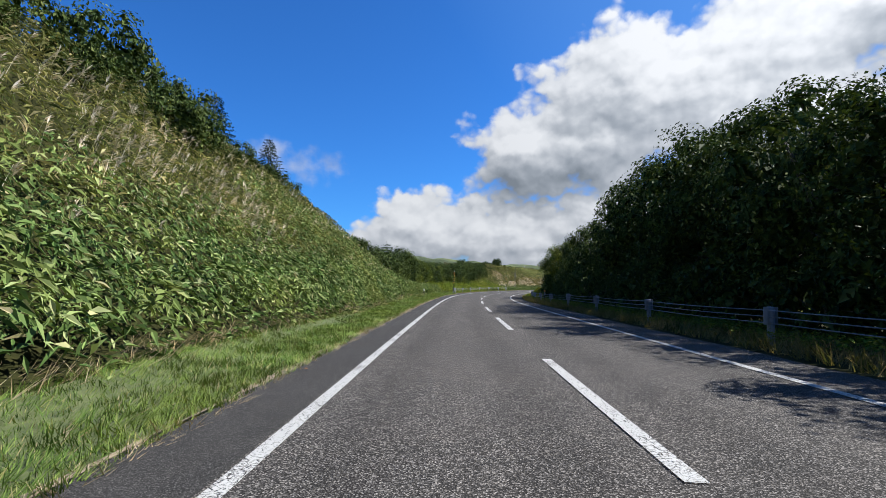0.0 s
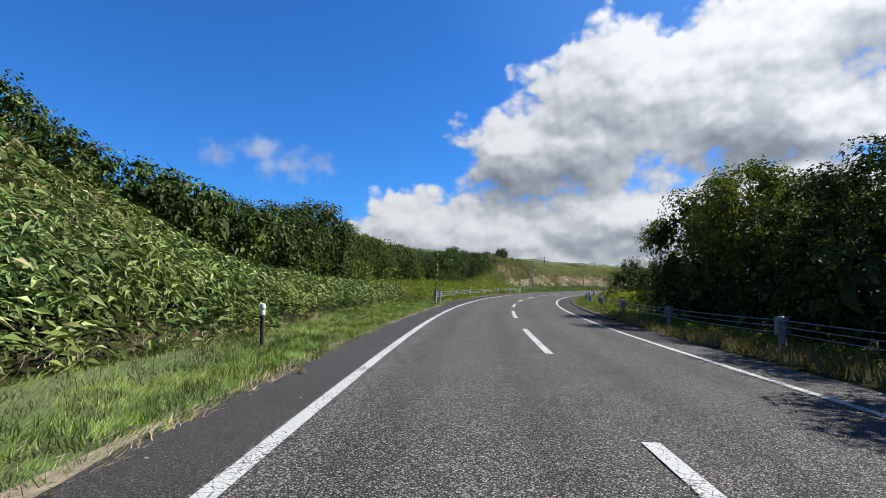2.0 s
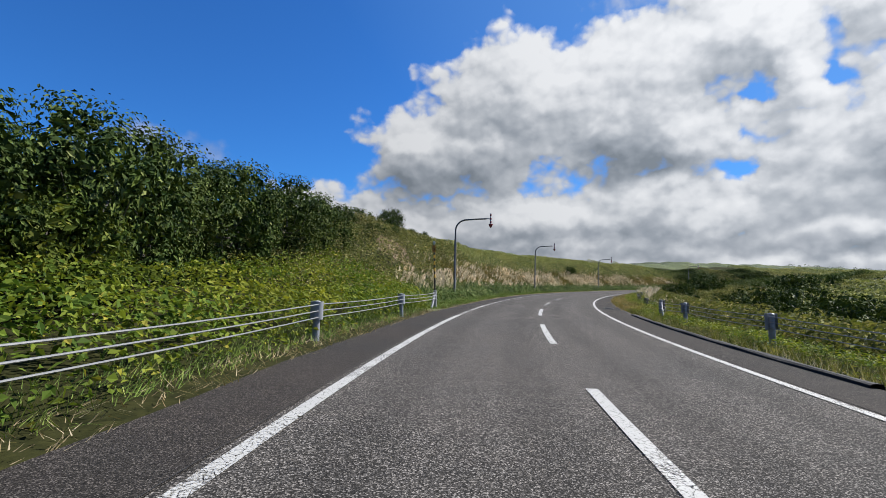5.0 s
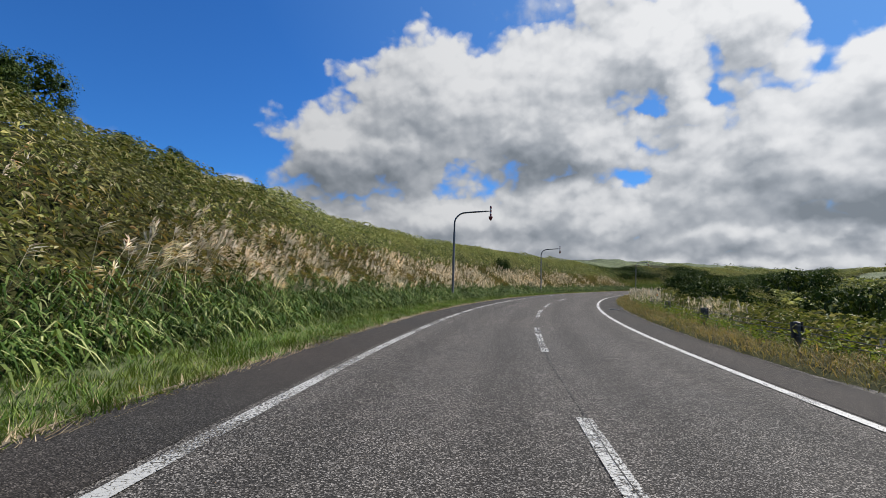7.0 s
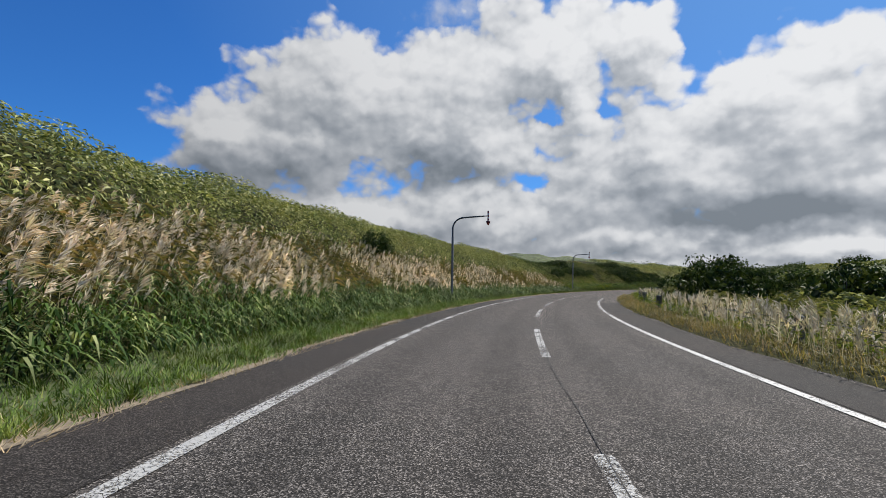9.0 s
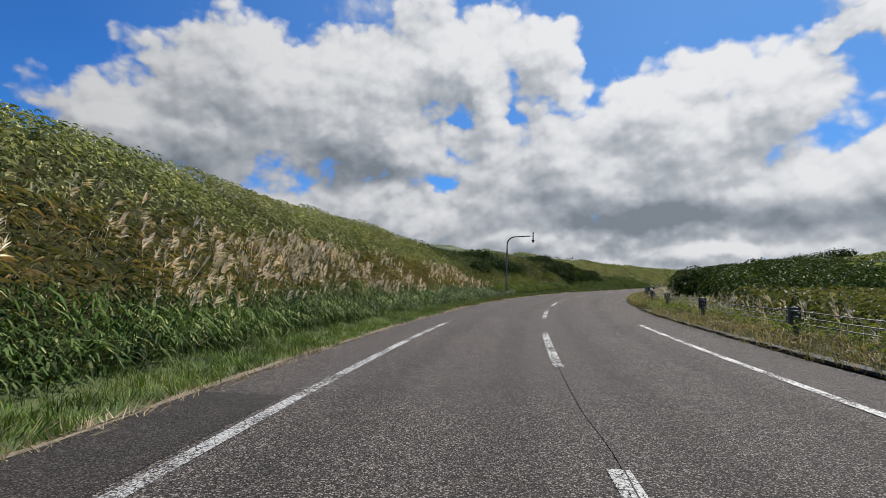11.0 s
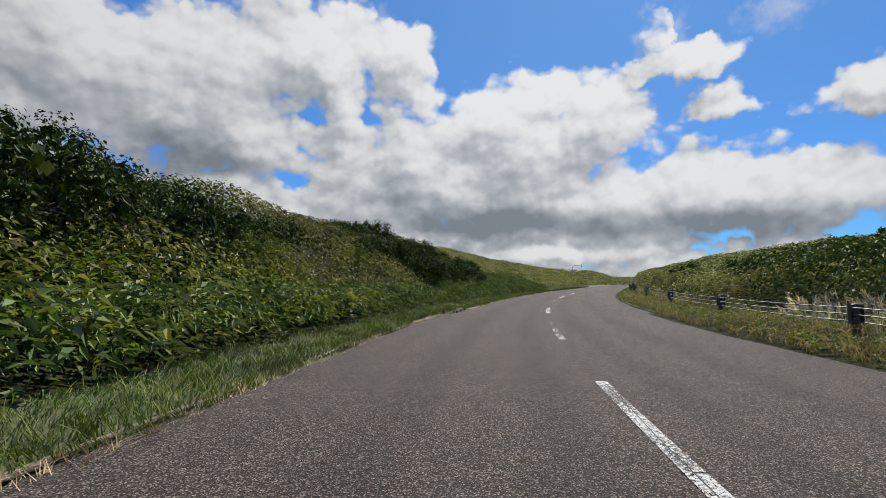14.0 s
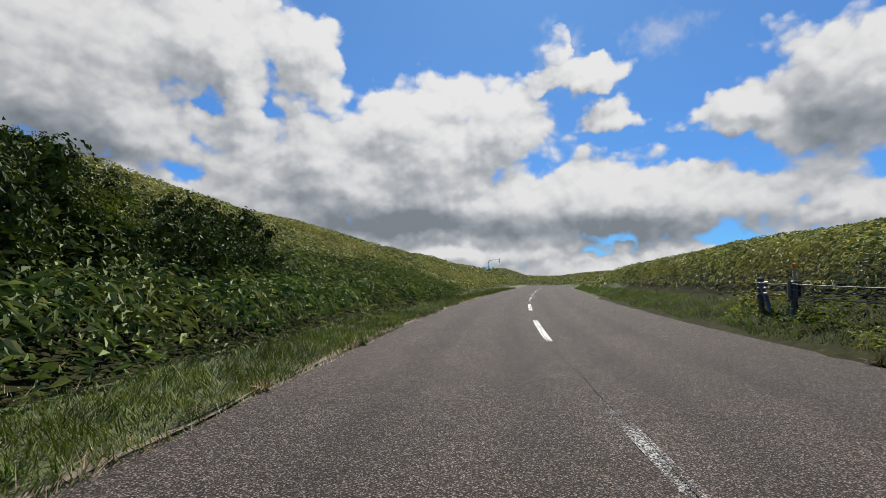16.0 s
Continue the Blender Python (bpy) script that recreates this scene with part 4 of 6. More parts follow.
def arrow_post(m):
    root = thing("arrow_post", m, "tall grey steel post with hanging red and white arrow", "arrow post", "arrow posts along the road")
    part("lower_pole", Shape().lathe([(0, -0.3), (0.075, -0.3), (0.072, 2.0), (0.069, 4.0), (0.074, 4.005), (0.074, 4.06), (0.052, 4.065)], 16), M_POLE, root, "weathered galvanised lower pole")
    pts = [(0, 0, 4.0), (0, 0, 4.6)] + [(0.72 - 0.72 * math.cos(a), 0, 4.6 + 0.68 * math.sin(a)) for a in np.linspace(0.12, math.pi / 2, 9)] + [(1.4, 0, 5.31), (2.02, 0, 5.33)]
    part("arm", Shape().tube(pts, [0.052] * 2 + [0.05] * 9 + [0.048, 0.046], 12), M_BROWN_STEEL, root, "dark curved arm")
    part("arm_end", Shape().tube([(2.0, 0, 5.33), (2.2, 0, 5.335)], 0.034, 10), M_GALV, root)
    rod = part("arrow", Shape().tube([(2.27, 0, 4.98), (2.27, 0, 5.66)], 0.05, 12), M_WHITE, root, "white arrow shaft with red bands")
    for z in (5.56, 5.33, 5.10):
        part("red_band", Shape().lathe([(0.0505, z - 0.06), (0.056, z - 0.058), (0.056, z + 0.058), (0.0505, z + 0.06)], 14, pose(2.27, 0, 0)), M_RED, rod, "dark red band")
    part("arrow_head", Shape().lathe([(0.0, 5.0), (0.125, 4.995), (0.135, 4.97), (0.12, 4.92), (0.045, 4.76), (0.02, 4.745), (0.0, 4.745)], 16, pose(2.27, 0, 0)), M_RED, root, "dark red cone pointing down")
    part("collar", Shape().lathe([(0.072, 1.45), (0.08, 1.455), (0.08, 1.49), (0.072, 1.495)], 14), M_GALV, root)
    for z in (3.86, 3.72):
        part("bolt", Shape().tube([(0.06, 0, z), (0.105, 0, z)], 0.012, 6), M_GALV, root)
    return root


post = arrow_post(spot(114.7, -5.75, None, 1.0) @ pose(0, 0, -0.30, -1.0))
for s, n, zz, lean in ((143.4, -5.7, None, 0.8), (173.6, -5.9, None, 0), (216.4, -5.57, None, 1.0), (356, -10.9, 0.9, 0), (398, -18.0, 0.9, 0)):
    copy_thing(post, spot(s, n, zz, lean) @ pose(0, 0, 0.1 if s == 143.4 else -0.1, -3.5 if s < 300 else 0))

# ---- delineators and small posts ----


def delineator(m, label):
    root = thing("delineator", m, label, "delineator", "roadside delineators")
    part("pole", Shape().lathe([(0, -0.3), (0.03, -0.3), (0.03, 0.72), (0, 0.72)], 10), M_BLACK, root)
    part("sleeve", Shape().lathe([(0.031, 0.72), (0.036, 0.725), (0.036, 0.98), (0.031, 0.985)], 10), M_GALV, root)
    part("reflector", Shape().lathe([(0, 0.985), (0.05, 0.99), (0.055, 1.03), (0.05, 1.10), (0, 1.115)], 12), M_ORANGE, root, "round orange reflector")
    return root


d = delineator(spot(40.7, 5.0), "black delineator post with an orange reflector by the fence")
for s, n in ((73.0, 5.75), (149.6, 6.6), (266.2, 6.0)):
    copy_thing(d, spot(s, n))

root = thing("marker_stake", spot(43.6, -4.95), "short dark wooden stake with a pale cap in the verge", "stake")
part("stake", Shape().lathe([(0, -0.2), (0.035, -0.2), (0.038, 0.55), (0, 0.55)], 10), M_WOOD, root)
part("cap", Shape().lathe([(0.030, 0.55), (0.045, 0.56), (0.045, 0.62), (0.036, 0.635), (0.05, 0.66), (0.055, 0.70), (0.04, 0.745), (0, 0.76)], 12), M_LENS, root, "pale rounded cap")


def drain(m):
    root = thing("drain_grate", m, "rusty steel drain grate in the road shoulder", "drain grate", "drain grates")
    fr = Shape()
    for c, z in (((0, 0.3, 0.012), (0.5, 0.04, 0.024)), ((0, -0.3, 0.012), (0.5, 0.04, 0.024)), ((0.23, 0, 0.012), (0.04, 0.56, 0.024)), ((-0.23, 0, 0.012), (0.04, 0.56, 0.024))):
        fr.box(c, z)
    part("frame", fr, M_BROWN_STEEL, root, "", False)
    bar = Shape().box((0, 0, 0), (0.42, 0.018, 0.02)).data("bar", M_BROWN_STEEL)
    for i in range(11):
        b = part("bar", bar, M_BROWN_STEEL, root)
        b.location = (0, -0.25 + 0.05 * i, 0.012)
    # flat near-black sheet: the shade down in the drain is put into its colour
    part("shade_sheet", Shape().box((0, 0, 0.001), (0.44, 0.58, 0.004)), M_CRACK, root, "", False)
    return root


def on_road(s, n):
    x, y = plan(s, n)
    return pose(float(x), float(y), float(road_z(s) - tilt(s) * n) + 0.008, 0, math.degrees(math.atan(float(tilt(s)))), math.degrees(float(np.interp(s, S, HEAD))))


g = drain(on_road(113.6, 3.55))
copy_thing(g, on_road(142.2, 3.6))

# ---- plants ----
RNG = np.random.RandomState(11)


def rand(a, b, size):
    return RNG.uniform(a, b, size)


def leaf_quads(base, way, length, width, droop=0.25):
    """Pointed leaves: four corners each."""
    N = len(base)
    up = np.tile([0.0, 0.0, 1.0], (N, 1)) + RNG.normal(0, 0.25, (N, 3))
    side = np.cross(way, up)
    side /= np.linalg.norm(side, axis=1, keepdims=True) + 1e-9
    L, W = np.reshape(length, (-1, 1)) * np.ones((N, 1)), np.reshape(width, (-1, 1)) * np.ones((N, 1))
    mid = base + way * L * 0.42
    tip = base + way * L
    tip[:, 2] -= (droop * L)[:, 0]
    V = np.stack([base, mid + side * W / 2, tip, mid - side * W / 2], 1)
    F = np.arange(N * 4).reshape(N, 4)
    return V.reshape(-1, 3), F


def ways(N, low, high):
    a, e = rand(0, 2 * math.pi, N), np.radians(rand(low, high, N))
    return np.stack([np.cos(a) * np.cos(e), np.sin(a) * np.cos(e), np.sin(e)], 1)


def scatter(s0, s1, n0, n1, per_m2, patch=None, keep=0.0):
    """Random s, n in a strip of the plan, thinned in patches."""
    N = int(abs((s1 - s0) * (n1 - n0)) * per_m2)
    s, n = rand(s0, s1, N), rand(min(n0, n1), max(n0, n1), N)
    if patch:
        x, y = plan(s, n)
        k = patchy(x, y, patch) + rand(-0.2, 0.2, N) > keep
        s, n = s[k], n[k]
    return s, n


def stuff(name, V, F, material, label, category="plants"):
    return tagged(new(name, mesh_data(name, V, F, material)), label, category, "", "stuff")


def leafy(name, strips, material, label, tall=0.9, size=0.24, slim=0.24, per_plant=7, low=-25, high=50, droop=0.3):
    """Leafy plants on stems; strips: s0, s1, n0, n1, plants on a square metre, height factor."""
    allV = []
    for s0, s1, n0, n1, dens, hf in strips:
        s, n = scatter(s0, s1, n0, n1, dens)
        p = stand(s, n)
        h = tall * hf * rand(0.55, 1.1, len(s)) * (0.7 + 0.6 * patchy(p[:, 0], p[:, 1], 1.7))
        lean = RNG.normal(0, 0.12, (len(s), 2))
        k = per_plant
        P, H, Ln = np.repeat(p, k, 0), np.repeat(h, k), np.repeat(lean, k, 0)
        u = rand(0.25, 1.0, len(P)) ** 0.6
        base = P.copy()
        base[:, :2] += Ln * (u * H)[:, None] + RNG.normal(0, 0.05, (len(P), 2))
        base[:, 2] += u * H
        L = size * rand(0.6, 1.25, len(P))
        V, F = leaf_quads(base, ways(len(P), low, high), L, L * slim * rand(0.8, 1.2, len(P)), droop)
        allV.append(V)
    V = np.concatenate(allV)
    return stuff(name, V, np.arange(len(V)).reshape(-1, 4), material, label)


def domes(x, y, cell, seed=0):
    """Rounded mounds of about that size over the plan, from 0 in the creases to 1 on top."""
    rs = np.random.RandomState(77 + seed)
    jx, jy, jh = rs.rand(97, 97), rs.rand(97, 97), rs.uniform(0.6, 1.0, (97, 97))
    u, v = np.asarray(x) / cell, np.asarray(y) / cell
    i, j = np.floor(u).astype(int), np.floor(v).astype(int)
    best = np.zeros(len(u))
    for a in (-1, 0, 1):
        for b in (-1, 0, 1):
            p, q = (i + a) % 97, (j + b) % 97
            d = (u - i - a - jx[p, q]) ** 2 + (v - j - b - jy[p, q]) ** 2
            best = np.maximum(best, jh[p, q] * np.clip(1 - d / 1.1, 0, 1) ** 0.6)
    return best


def leaf_cards(base, way, face, length, width, droop=0.2):
    """Pointed leaves, each with its upper side towards face."""
    side = np.cross(way, face)
    side /= np.linalg.norm(side, axis=1, keepdims=True) + 1e-9
    L, W = length[:, None], width[:, None]
    mid, tip = base + way * L * 0.45, base + way * L
    tip[:, 2] -= droop * length
    fold = face / (np.linalg.norm(face, axis=1, keepdims=True) + 1e-9) * W * 0.16
    return np.stack([base, mid + side * W / 2 + fold, tip, mid - side * W / 2 + fold], 1).reshape(-1, 3)


def leaf_faces(count):
    """Two triangles a leaf, folded along its midrib."""
    i = np.arange(count)[:, None] * 4
    return np.concatenate([i + np.array([0, 1, 2]), i + np.array([0, 2, 3])])


def canopy(name, strips, material, label, leaf=0.22, slim=0.28, relief=0.5, cell=1.2, droop=0.2, jitter=0.45, deep=0.25, lift=0.35, category="plants"):
    """A closed cover of leaves over mounds; strips: s0, s1, n0, n1, leaves on a square metre, height, width of the rounded rim at n0."""
    allV = []
    for s0, s1, n0, n1, dens, tall, rim in strips:
        s, n = scatter(s0, s1, n0, n1, dens)

        def top(s, n):
            x, y = plan(s, n)
            h = tall * (1.0 - relief + 1.35 * relief * (0.42 * domes(x, y, cell * 1.7, 9) + 0.36 * domes(x, y, cell * 0.8) + 0.3 * domes(x, y, cell * 0.35, 5)))
            if rim:
                h = h * (0.42 + 0.58 * np.sqrt(np.clip((np.abs(n - n0) - 0.25 * patchy(s, n, 0.8)) / rim, 0, 1)))
            h = h * (0.3 + 0.7 * np.clip(np.minimum(s - s0, s1 - s) / 1.5, 0, 1))
            return np.stack([x, y, ground_z(x, y) + h], -1)

        x, y = plan(s, n)
        keep = 0.5 * domes(x, y, cell * 1.7, 9) + 0.3 * domes(x, y, cell * 0.8) + 0.3 * domes(x, y, cell * 0.35, 5) + rand(-0.22, 0.22, len(s)) > 0.62 * relief
        s, n = s[keep], n[keep]
        p = top(s, n)
        du, dv = top(s + 0.08, n) - p, top(s, n + 0.08) - p
        N = np.cross(dv, du)
        N *= np.sign(N[:, 2:3] + 1e-9)
        N /= np.linalg.norm(N, axis=1, keepdims=True) + 1e-9
        k = len(s)
        r = RNG.normal(0, 1, (k, 3))
        way = r - N * np.sum(r * N, 1)[:, None]
        way /= np.linalg.norm(way, axis=1, keepdims=True) + 1e-9
        way += N * rand(-0.15, lift + 0.25, k)[:, None] + np.array([0, 0, -0.25]) + N * 0.25
        way /= np.linalg.norm(way, axis=1, keepdims=True) + 1e-9
        face = N + RNG.normal(0, jitter, (k, 3))
        L = leaf * rand(0.55, 1.2, k)
        base = p - N * (deep * (1.6 * rand(0, 1, k) ** 1.5 - 0.25))[:, None] - way * (L * 0.4)[:, None]
        low = (rand(0, 1, k) < 0.3) & ((np.abs(n - n0) > 1.0) | (rim == 0))
        g = ground_z(p[:, 0], p[:, 1])
        base[:, 2] = np.where(low, g + (base[:, 2] - g) * rand(0.15, 1.0, k), base[:, 2])
        allV.append(leaf_cards(base, way, face, L, L * slim * rand(0.75, 1.25, k), droop))
    V = np.concatenate(allV)
    return stuff(name, V, leaf_faces(len(V) // 4), material, label, category)


def blades(name, strips, material, label, length=0.3, width=0.012, bend=0.5, wind=(0.15, 0.1), comb=0.35, ragged=0.0):
    """Short grass: one narrow triangle a blade, lying over in tufts."""
    allV = []
    for s0, s1, n0, n1, dens, hf in strips:
        s, n = scatter(s0, s1, n0, n1, dens)
        if ragged:
            k = np.abs(n) > abs(n0) + ragged * (patchy(s, 0 * s + 5, 0.9) + patchy(s, 0 * s + 9, 4.0) - 0.7)
            s, n = s[k], n[k]
        p = stand(s, n)
        p[:, 2] = np.where(np.abs(n) < 5.0, np.maximum(p[:, 2], road_z(s) - tilt(s) * n - 0.01), p[:, 2])
        N = len(s)
        L = length * hf * rand(0.5, 1.2, N) * (0.5 + 0.6 * patchy(p[:, 0], p[:, 1], 0.5) + 0.5 * patchy(p[:, 0], p[:, 1], 2.3))
        a = 12.0 * patchy(p[:, 0], p[:, 1], comb) + RNG.normal(0, 0.8, N)
        b = bend * rand(0.2, 1.1, N)
        d = np.stack([np.cos(a) * b + wind[0], np.sin(a) * b + wind[1], np.ones(N)], 1)
        d /= np.linalg.norm(d, axis=1, keepdims=True)
        side = np.stack([-np.sin(a + 0.6), np.cos(a + 0.6), 0 * a], 1) * (width * rand(0.6, 1.3, N))[:, None]
        allV.append(np.stack([p - side, p + side, p + d * L[:, None]], 1).reshape(-1, 3))
    V = np.concatenate(allV)
    return stuff(name, V, np.arange(len(V)).reshape(-1, 3), material, label, "grass")


def arching(name, strips, material, label, length=1.2, width=0.03, wind=(0.25, 0.05), spread=0.5, lift=0.0, curl=(0.35, 0.95)):
    """Long blades that rise and bend over: three quads each; with lift they spring from stems at many heights."""
    allV, allF, o = [], [], 0
    for s0, s1, n0, n1, dens, hf in strips:
        s, n = scatter(s0, s1, n0, n1, dens)
        p = stand(s, n)
        N = len(s)
        L = length * hf * rand(0.55, 1.15, N)
        a = rand(0, 2 * math.pi, N)
        out = np.stack([np.cos(a), np.sin(a)], 1) * (spread * rand(0.3, 1.1, N))[:, None] + np.array(wind)
        side = np.stack([-np.sin(a), np.cos(a), 0 * a], 1)
        w = width * rand(0.7, 1.3, N)
        drop = rand(curl[0], curl[1], N)
        p[:, 2] += lift * rand(0, 1, N) ** 0.7 * hf * (0.55 + 0.8 * patchy(p[:, 0], p[:, 1], 1.1))
        rows = []
        for t, k in ((0.0, 0.6), (0.38, 1.0), (0.72, 0.8), (1.0, 0.08)):
            q = p.copy()
            q[:, :2] += out * (L * t ** 1.25)[:, None]
            q[:, 2] += L * (t * 1.1 - drop * t * t * 0.85)
            rows += [q - side * (w * k / 2)[:, None], q + side * (w * k / 2)[:, None]]
        V = np.stack(rows, 1)
        i = np.arange(N)[:, None] * 8 + o
        for j in (0, 2, 4):
            allF.append(i + np.array([j, j + 1, j + 3, j + 2]))
        allV.append(V.reshape(-1, 3))
        o += N * 8
    V, F = np.concatenate(allV), np.concatenate(allF)
    return stuff(name, V, F, material, label, "grass")


def plumes(name, strips, material, label, tall=1.3, strand=0.30, per=12, wind=(0.4, 0.4), width=0.026, keep=0.35):
    """Feathery heads of silver grass on thin stems: fans of drooping strands."""
    allV = []
    w = np.array([wind[0], wind[1], 0.0])
    for s0, s1, n0, n1, dens, hf in strips:
        s, n = scatter(s0, s1, n0, n1, dens, 2.2, keep)
        p = stand(s, n)
        N = len(s)
        h = tall * hf * rand(0.45, 1.15, N)
        lean = RNG.normal(0, 0.17, (N, 3)) + w * 0.3
        lean[:, 2] = 1
        top = p + lean * h[:, None]
        a = rand(0, math.pi, N)
        side = np.stack([np.cos(a), np.sin(a), 0 * a], 1) * 0.005
        allV.append(np.stack([p - side, p + side, top + side * 0.6, top - side * 0.6], 1).reshape(-1, 3))
        T = np.repeat(top, per, 0)
        L = strand * rand(0.55, 1.2, len(T)) * np.repeat(rand(0.7, 1.25, N), per)
        fan = np.repeat(w * rand(0.4, 1.2, N)[:, None] + RNG.normal(0, 0.3, (N, 3)), per, 0)
        d = RNG.normal(0, 0.22, (len(T), 3)) + fan + np.array([0, 0, 0.75])
        d /= np.linalg.norm(d, axis=1, keepdims=True)
        T = T - np.repeat(lean, per, 0) * rand(0, 0.20, len(T))[:, None]
        V, F = leaf_quads(T, d, L, width * rand(0.6, 1.4, len(T)), 0.12)
        allV.append(V)
    V = np.concatenate(allV)
    return stuff(name, V, np.arange(len(V)).reshape(-1, 4), material, label, "grass")


# left verge, mown, with a rim of dead grass
blades("verge_grass", [(-6, 50, -3.72, -5.75, 1150, 1.0), (50, 63, -3.72, -6.3, 1100, 1.0), (63, 105, -4.3, -5.6, 160, 2.0)],
       M_GRASS, "bright green mown grass strip beside the asphalt", 0.125, 0.0058, 1.7, (0.3, 0.2), 0.3, 0.2)
blades("verge_grass", [(104, 196, -3.9, -5.7, 760, 1.0)], M_GRASS, "green grass strip below the reeds", 0.125, 0.0075, 1.5, (0.2, 0.1), 0.35, 0.3)
blades("verge_grass", [(196, 215, -3.9, -5.7, 760, 1.0), (215, 243, -3.95, -5.6, 800, 1.1), (243, 272, -3.5, -5.3, 800, 1.1), (272, 330, -3.5, -5.4, 220, 1.8)],
       M_GRASS_SHADE, "upright green grass strip beside the asphalt", 0.13, 0.0075, 1.5, (0.1, 0.0), 0.4, 0.3)
arching("verge_tuft", [(-6, 62, -4.3, -5.8, 16, 1.0), (104, 243, -4.2, -5.8, 52, 1.15), (243, 278, -3.8, -5.6, 52, 1.15)], M_GRASS,
        "longer bent blades standing out of the mown strip", 0.26, 0.008, (0.2, 0.15), 1.2)
blades("dry_edge", [(-6, 62, -3.66, -3.92, 420, 0.9), (104, 215, -3.82, -4.12, 420, 0.9), (215, 243, -3.9, -4.16, 420, 0.9), (243, 290, -3.45, -3.85, 330, 0.9),
                    (66, 104, -3.90, -4.75, 90, 1.0), (60, 110, 4.2, 5.2, 60, 1.3), (-6, 62, -4.0, -6.2, 30, 1.0), (104, 278, -4.1, -6.2, 34, 1.0)],
       M_DRY, "strawy dead grass along the road edge", 0.17, 0.006, 3.4, (0.1, 0.1), 0.6)

# first bank: broad bamboo grass below, silver grass above
canopy("bamboo_grass", [(-8, 46, -5.45, -7.3, 230, 1.05, 0.7), (-8, 20, -7.3, -8.8, 150, 0.85, 0), (20, 46, -7.3, -11.0, 150, 0.85, 0), (44, 64.5, -5.7, -10.2, 210, 0.95, 0.8)],
       M_SASA, "dense broad-leaved bamboo grass on the bank", 0.23, 0.27, 0.5, 1.1, 0.22, 0.85, 0.35)
leafy("bamboo_grass", [(-8, 50, -5.6, -7.4, 8, 1.1), (-8, 50, -7.4, -8.8, 3, 1.0)], M_SASA, "longer bamboo grass shoots standing out of the bank", 0.95, 0.27, 0.24, 5, -35, 35, 0.25)
blades("withered_grass", [(-8, 50, -5.45, -6.0, 60, 1.0)], M_DRY, "brown dried stems below the overhanging bamboo grass", 0.42, 0.006, 2.2, (0.2, 0.0), 0.8)
canopy("bank_leaves", [(-8, 48, -8.0, -14.5, 120, 0.75, 0), (48, 60, -10, -14, 110, 0.8, 0)], M_BANK, "mixed yellow-green weeds high on the bank", 0.25, 0.17, 0.7, 1.0, 0.3, 0.9, 0.4, 0.7)
arching("bank_grass", [(-8, 24, -7.8, -14.5, 30, 0.75), (24, 46, -9.5, -14.5, 10, 0.7)], M_BANK, "long yellow-green grass on the steep bank", 0.8, 0.02, (0.5, 0.35), 0.8, 0.35, (0.7, 1.4))
plumes("silver_grass", [(-8, 22, -8.4, -11.6, 10.0, 0.75), (22, 46, -9.6, -12.6, 3.0, 0.7), (-8, 46, -7.6, -8.4, 2.0, 0.75)], M_PLUME, "pale feathery silver grass on the bank", 1.1, 0.24, 11, (0.8, 0.5), 0.024)

# weeds round the left fence and under the wood
canopy("knotweed", [(64.2, 107, -4.95, -6.6, 190, 0.78, 0.5), (64.2, 107, -6.6, -10.0, 130, 1.05, 0), (68, 86, -4.25, -5.0, 170, 0.4, 0.3), (86, 104, -4.45, -5.0, 90, 0.35, 0.3)],
       M_WEED, "yellow-green broad-leaved weeds growing through the fence", 0.13, 0.55, 0.75, 0.9, 0.15, 0.85, 0.4)
leafy("knotweed", [(64, 106, -5.0, -6.4, 6, 0.95), (68, 86, -4.2, -5.0, 7, 0.5)], M_WEED, "single yellow-green shoots beside the fence", 0.85, 0.15, 0.6, 7, -45, 40, 0.15)
arching("fence_grass", [(55, 64.4, -4.3, -6.4, 70, 0.55), (66, 106, -4.25, -4.8, 26, 0.4), (60, 64.6, -4.1, -5.0, 170, 0.5)], M_GRASS, "unmown tufts of grass by the fence end", 0.7, 0.012, (0.3, 0.1), 1.0, 0.0, (0.8, 1.3))

# second bank: reeds, plumes, leafy top
arching("reed_bed", [(103, 219, -5.2, -5.7, 130, 0.75), (103, 219, -5.5, -6.5, 210, 0.9), (103, 219, -6.5, -7.3, 120, 0.9)], M_REED, "dark green reeds with broad bending blades", 0.56, 0.030, (0.2, 0.1), 1.1, 0.48, (1.1, 2.0))
blades("reed_stalk", [(106, 120, -5.7, -6.2, 40, 1.0), (120, 226, -5.7, -6.1, 7, 0.8)], M_DRY, "dry pale stalks at the foot of the reeds", 0.6, 0.006, 0.3)
plumes("silver_grass", [(106, 124, -6.3, -7.5, 26, 1.0), (124, 216, -6.5, -9.3, 22, 0.68), (106, 216, -9.3, -10.4, 4, 0.6)], M_PLUME_PINK,
       "band of beige feathery silver grass", 1.1, 0.25, 15, (0.95, 0.65), 0.026, 0.46)
canopy("bank_grass", [(120, 220, -6.8, -9.8, 85, 0.55, 0)], M_BANK_DRY, "russet and olive grass under the plumes", 0.30, 0.12, 0.7, 1.1, 0.35, 0.9, 0.4, 0.8)
arching("withered_grass", [(106, 218, -6.8, -9.6, 30, 0.6)], M_DRY, "withered tan grass leaning under the plumes", 0.75, 0.014, (0.7, 0.5), 0.8, 0.35, (0.7, 1.3))
canopy("bank_leaves", [(100, 121, -6.9, -8.6, 120, 0.6, 0), (100, 134, -8.4, -12.5, 135, 0.9, 0.9), (100, 132, -12.5, -16.5, 170, 0.7, 0)], M_BANK, "dark olive weeds in mounds covering the upper bank", 0.21, 0.30, 0.8, 1.4, 0.2, 0.8, 0.4)
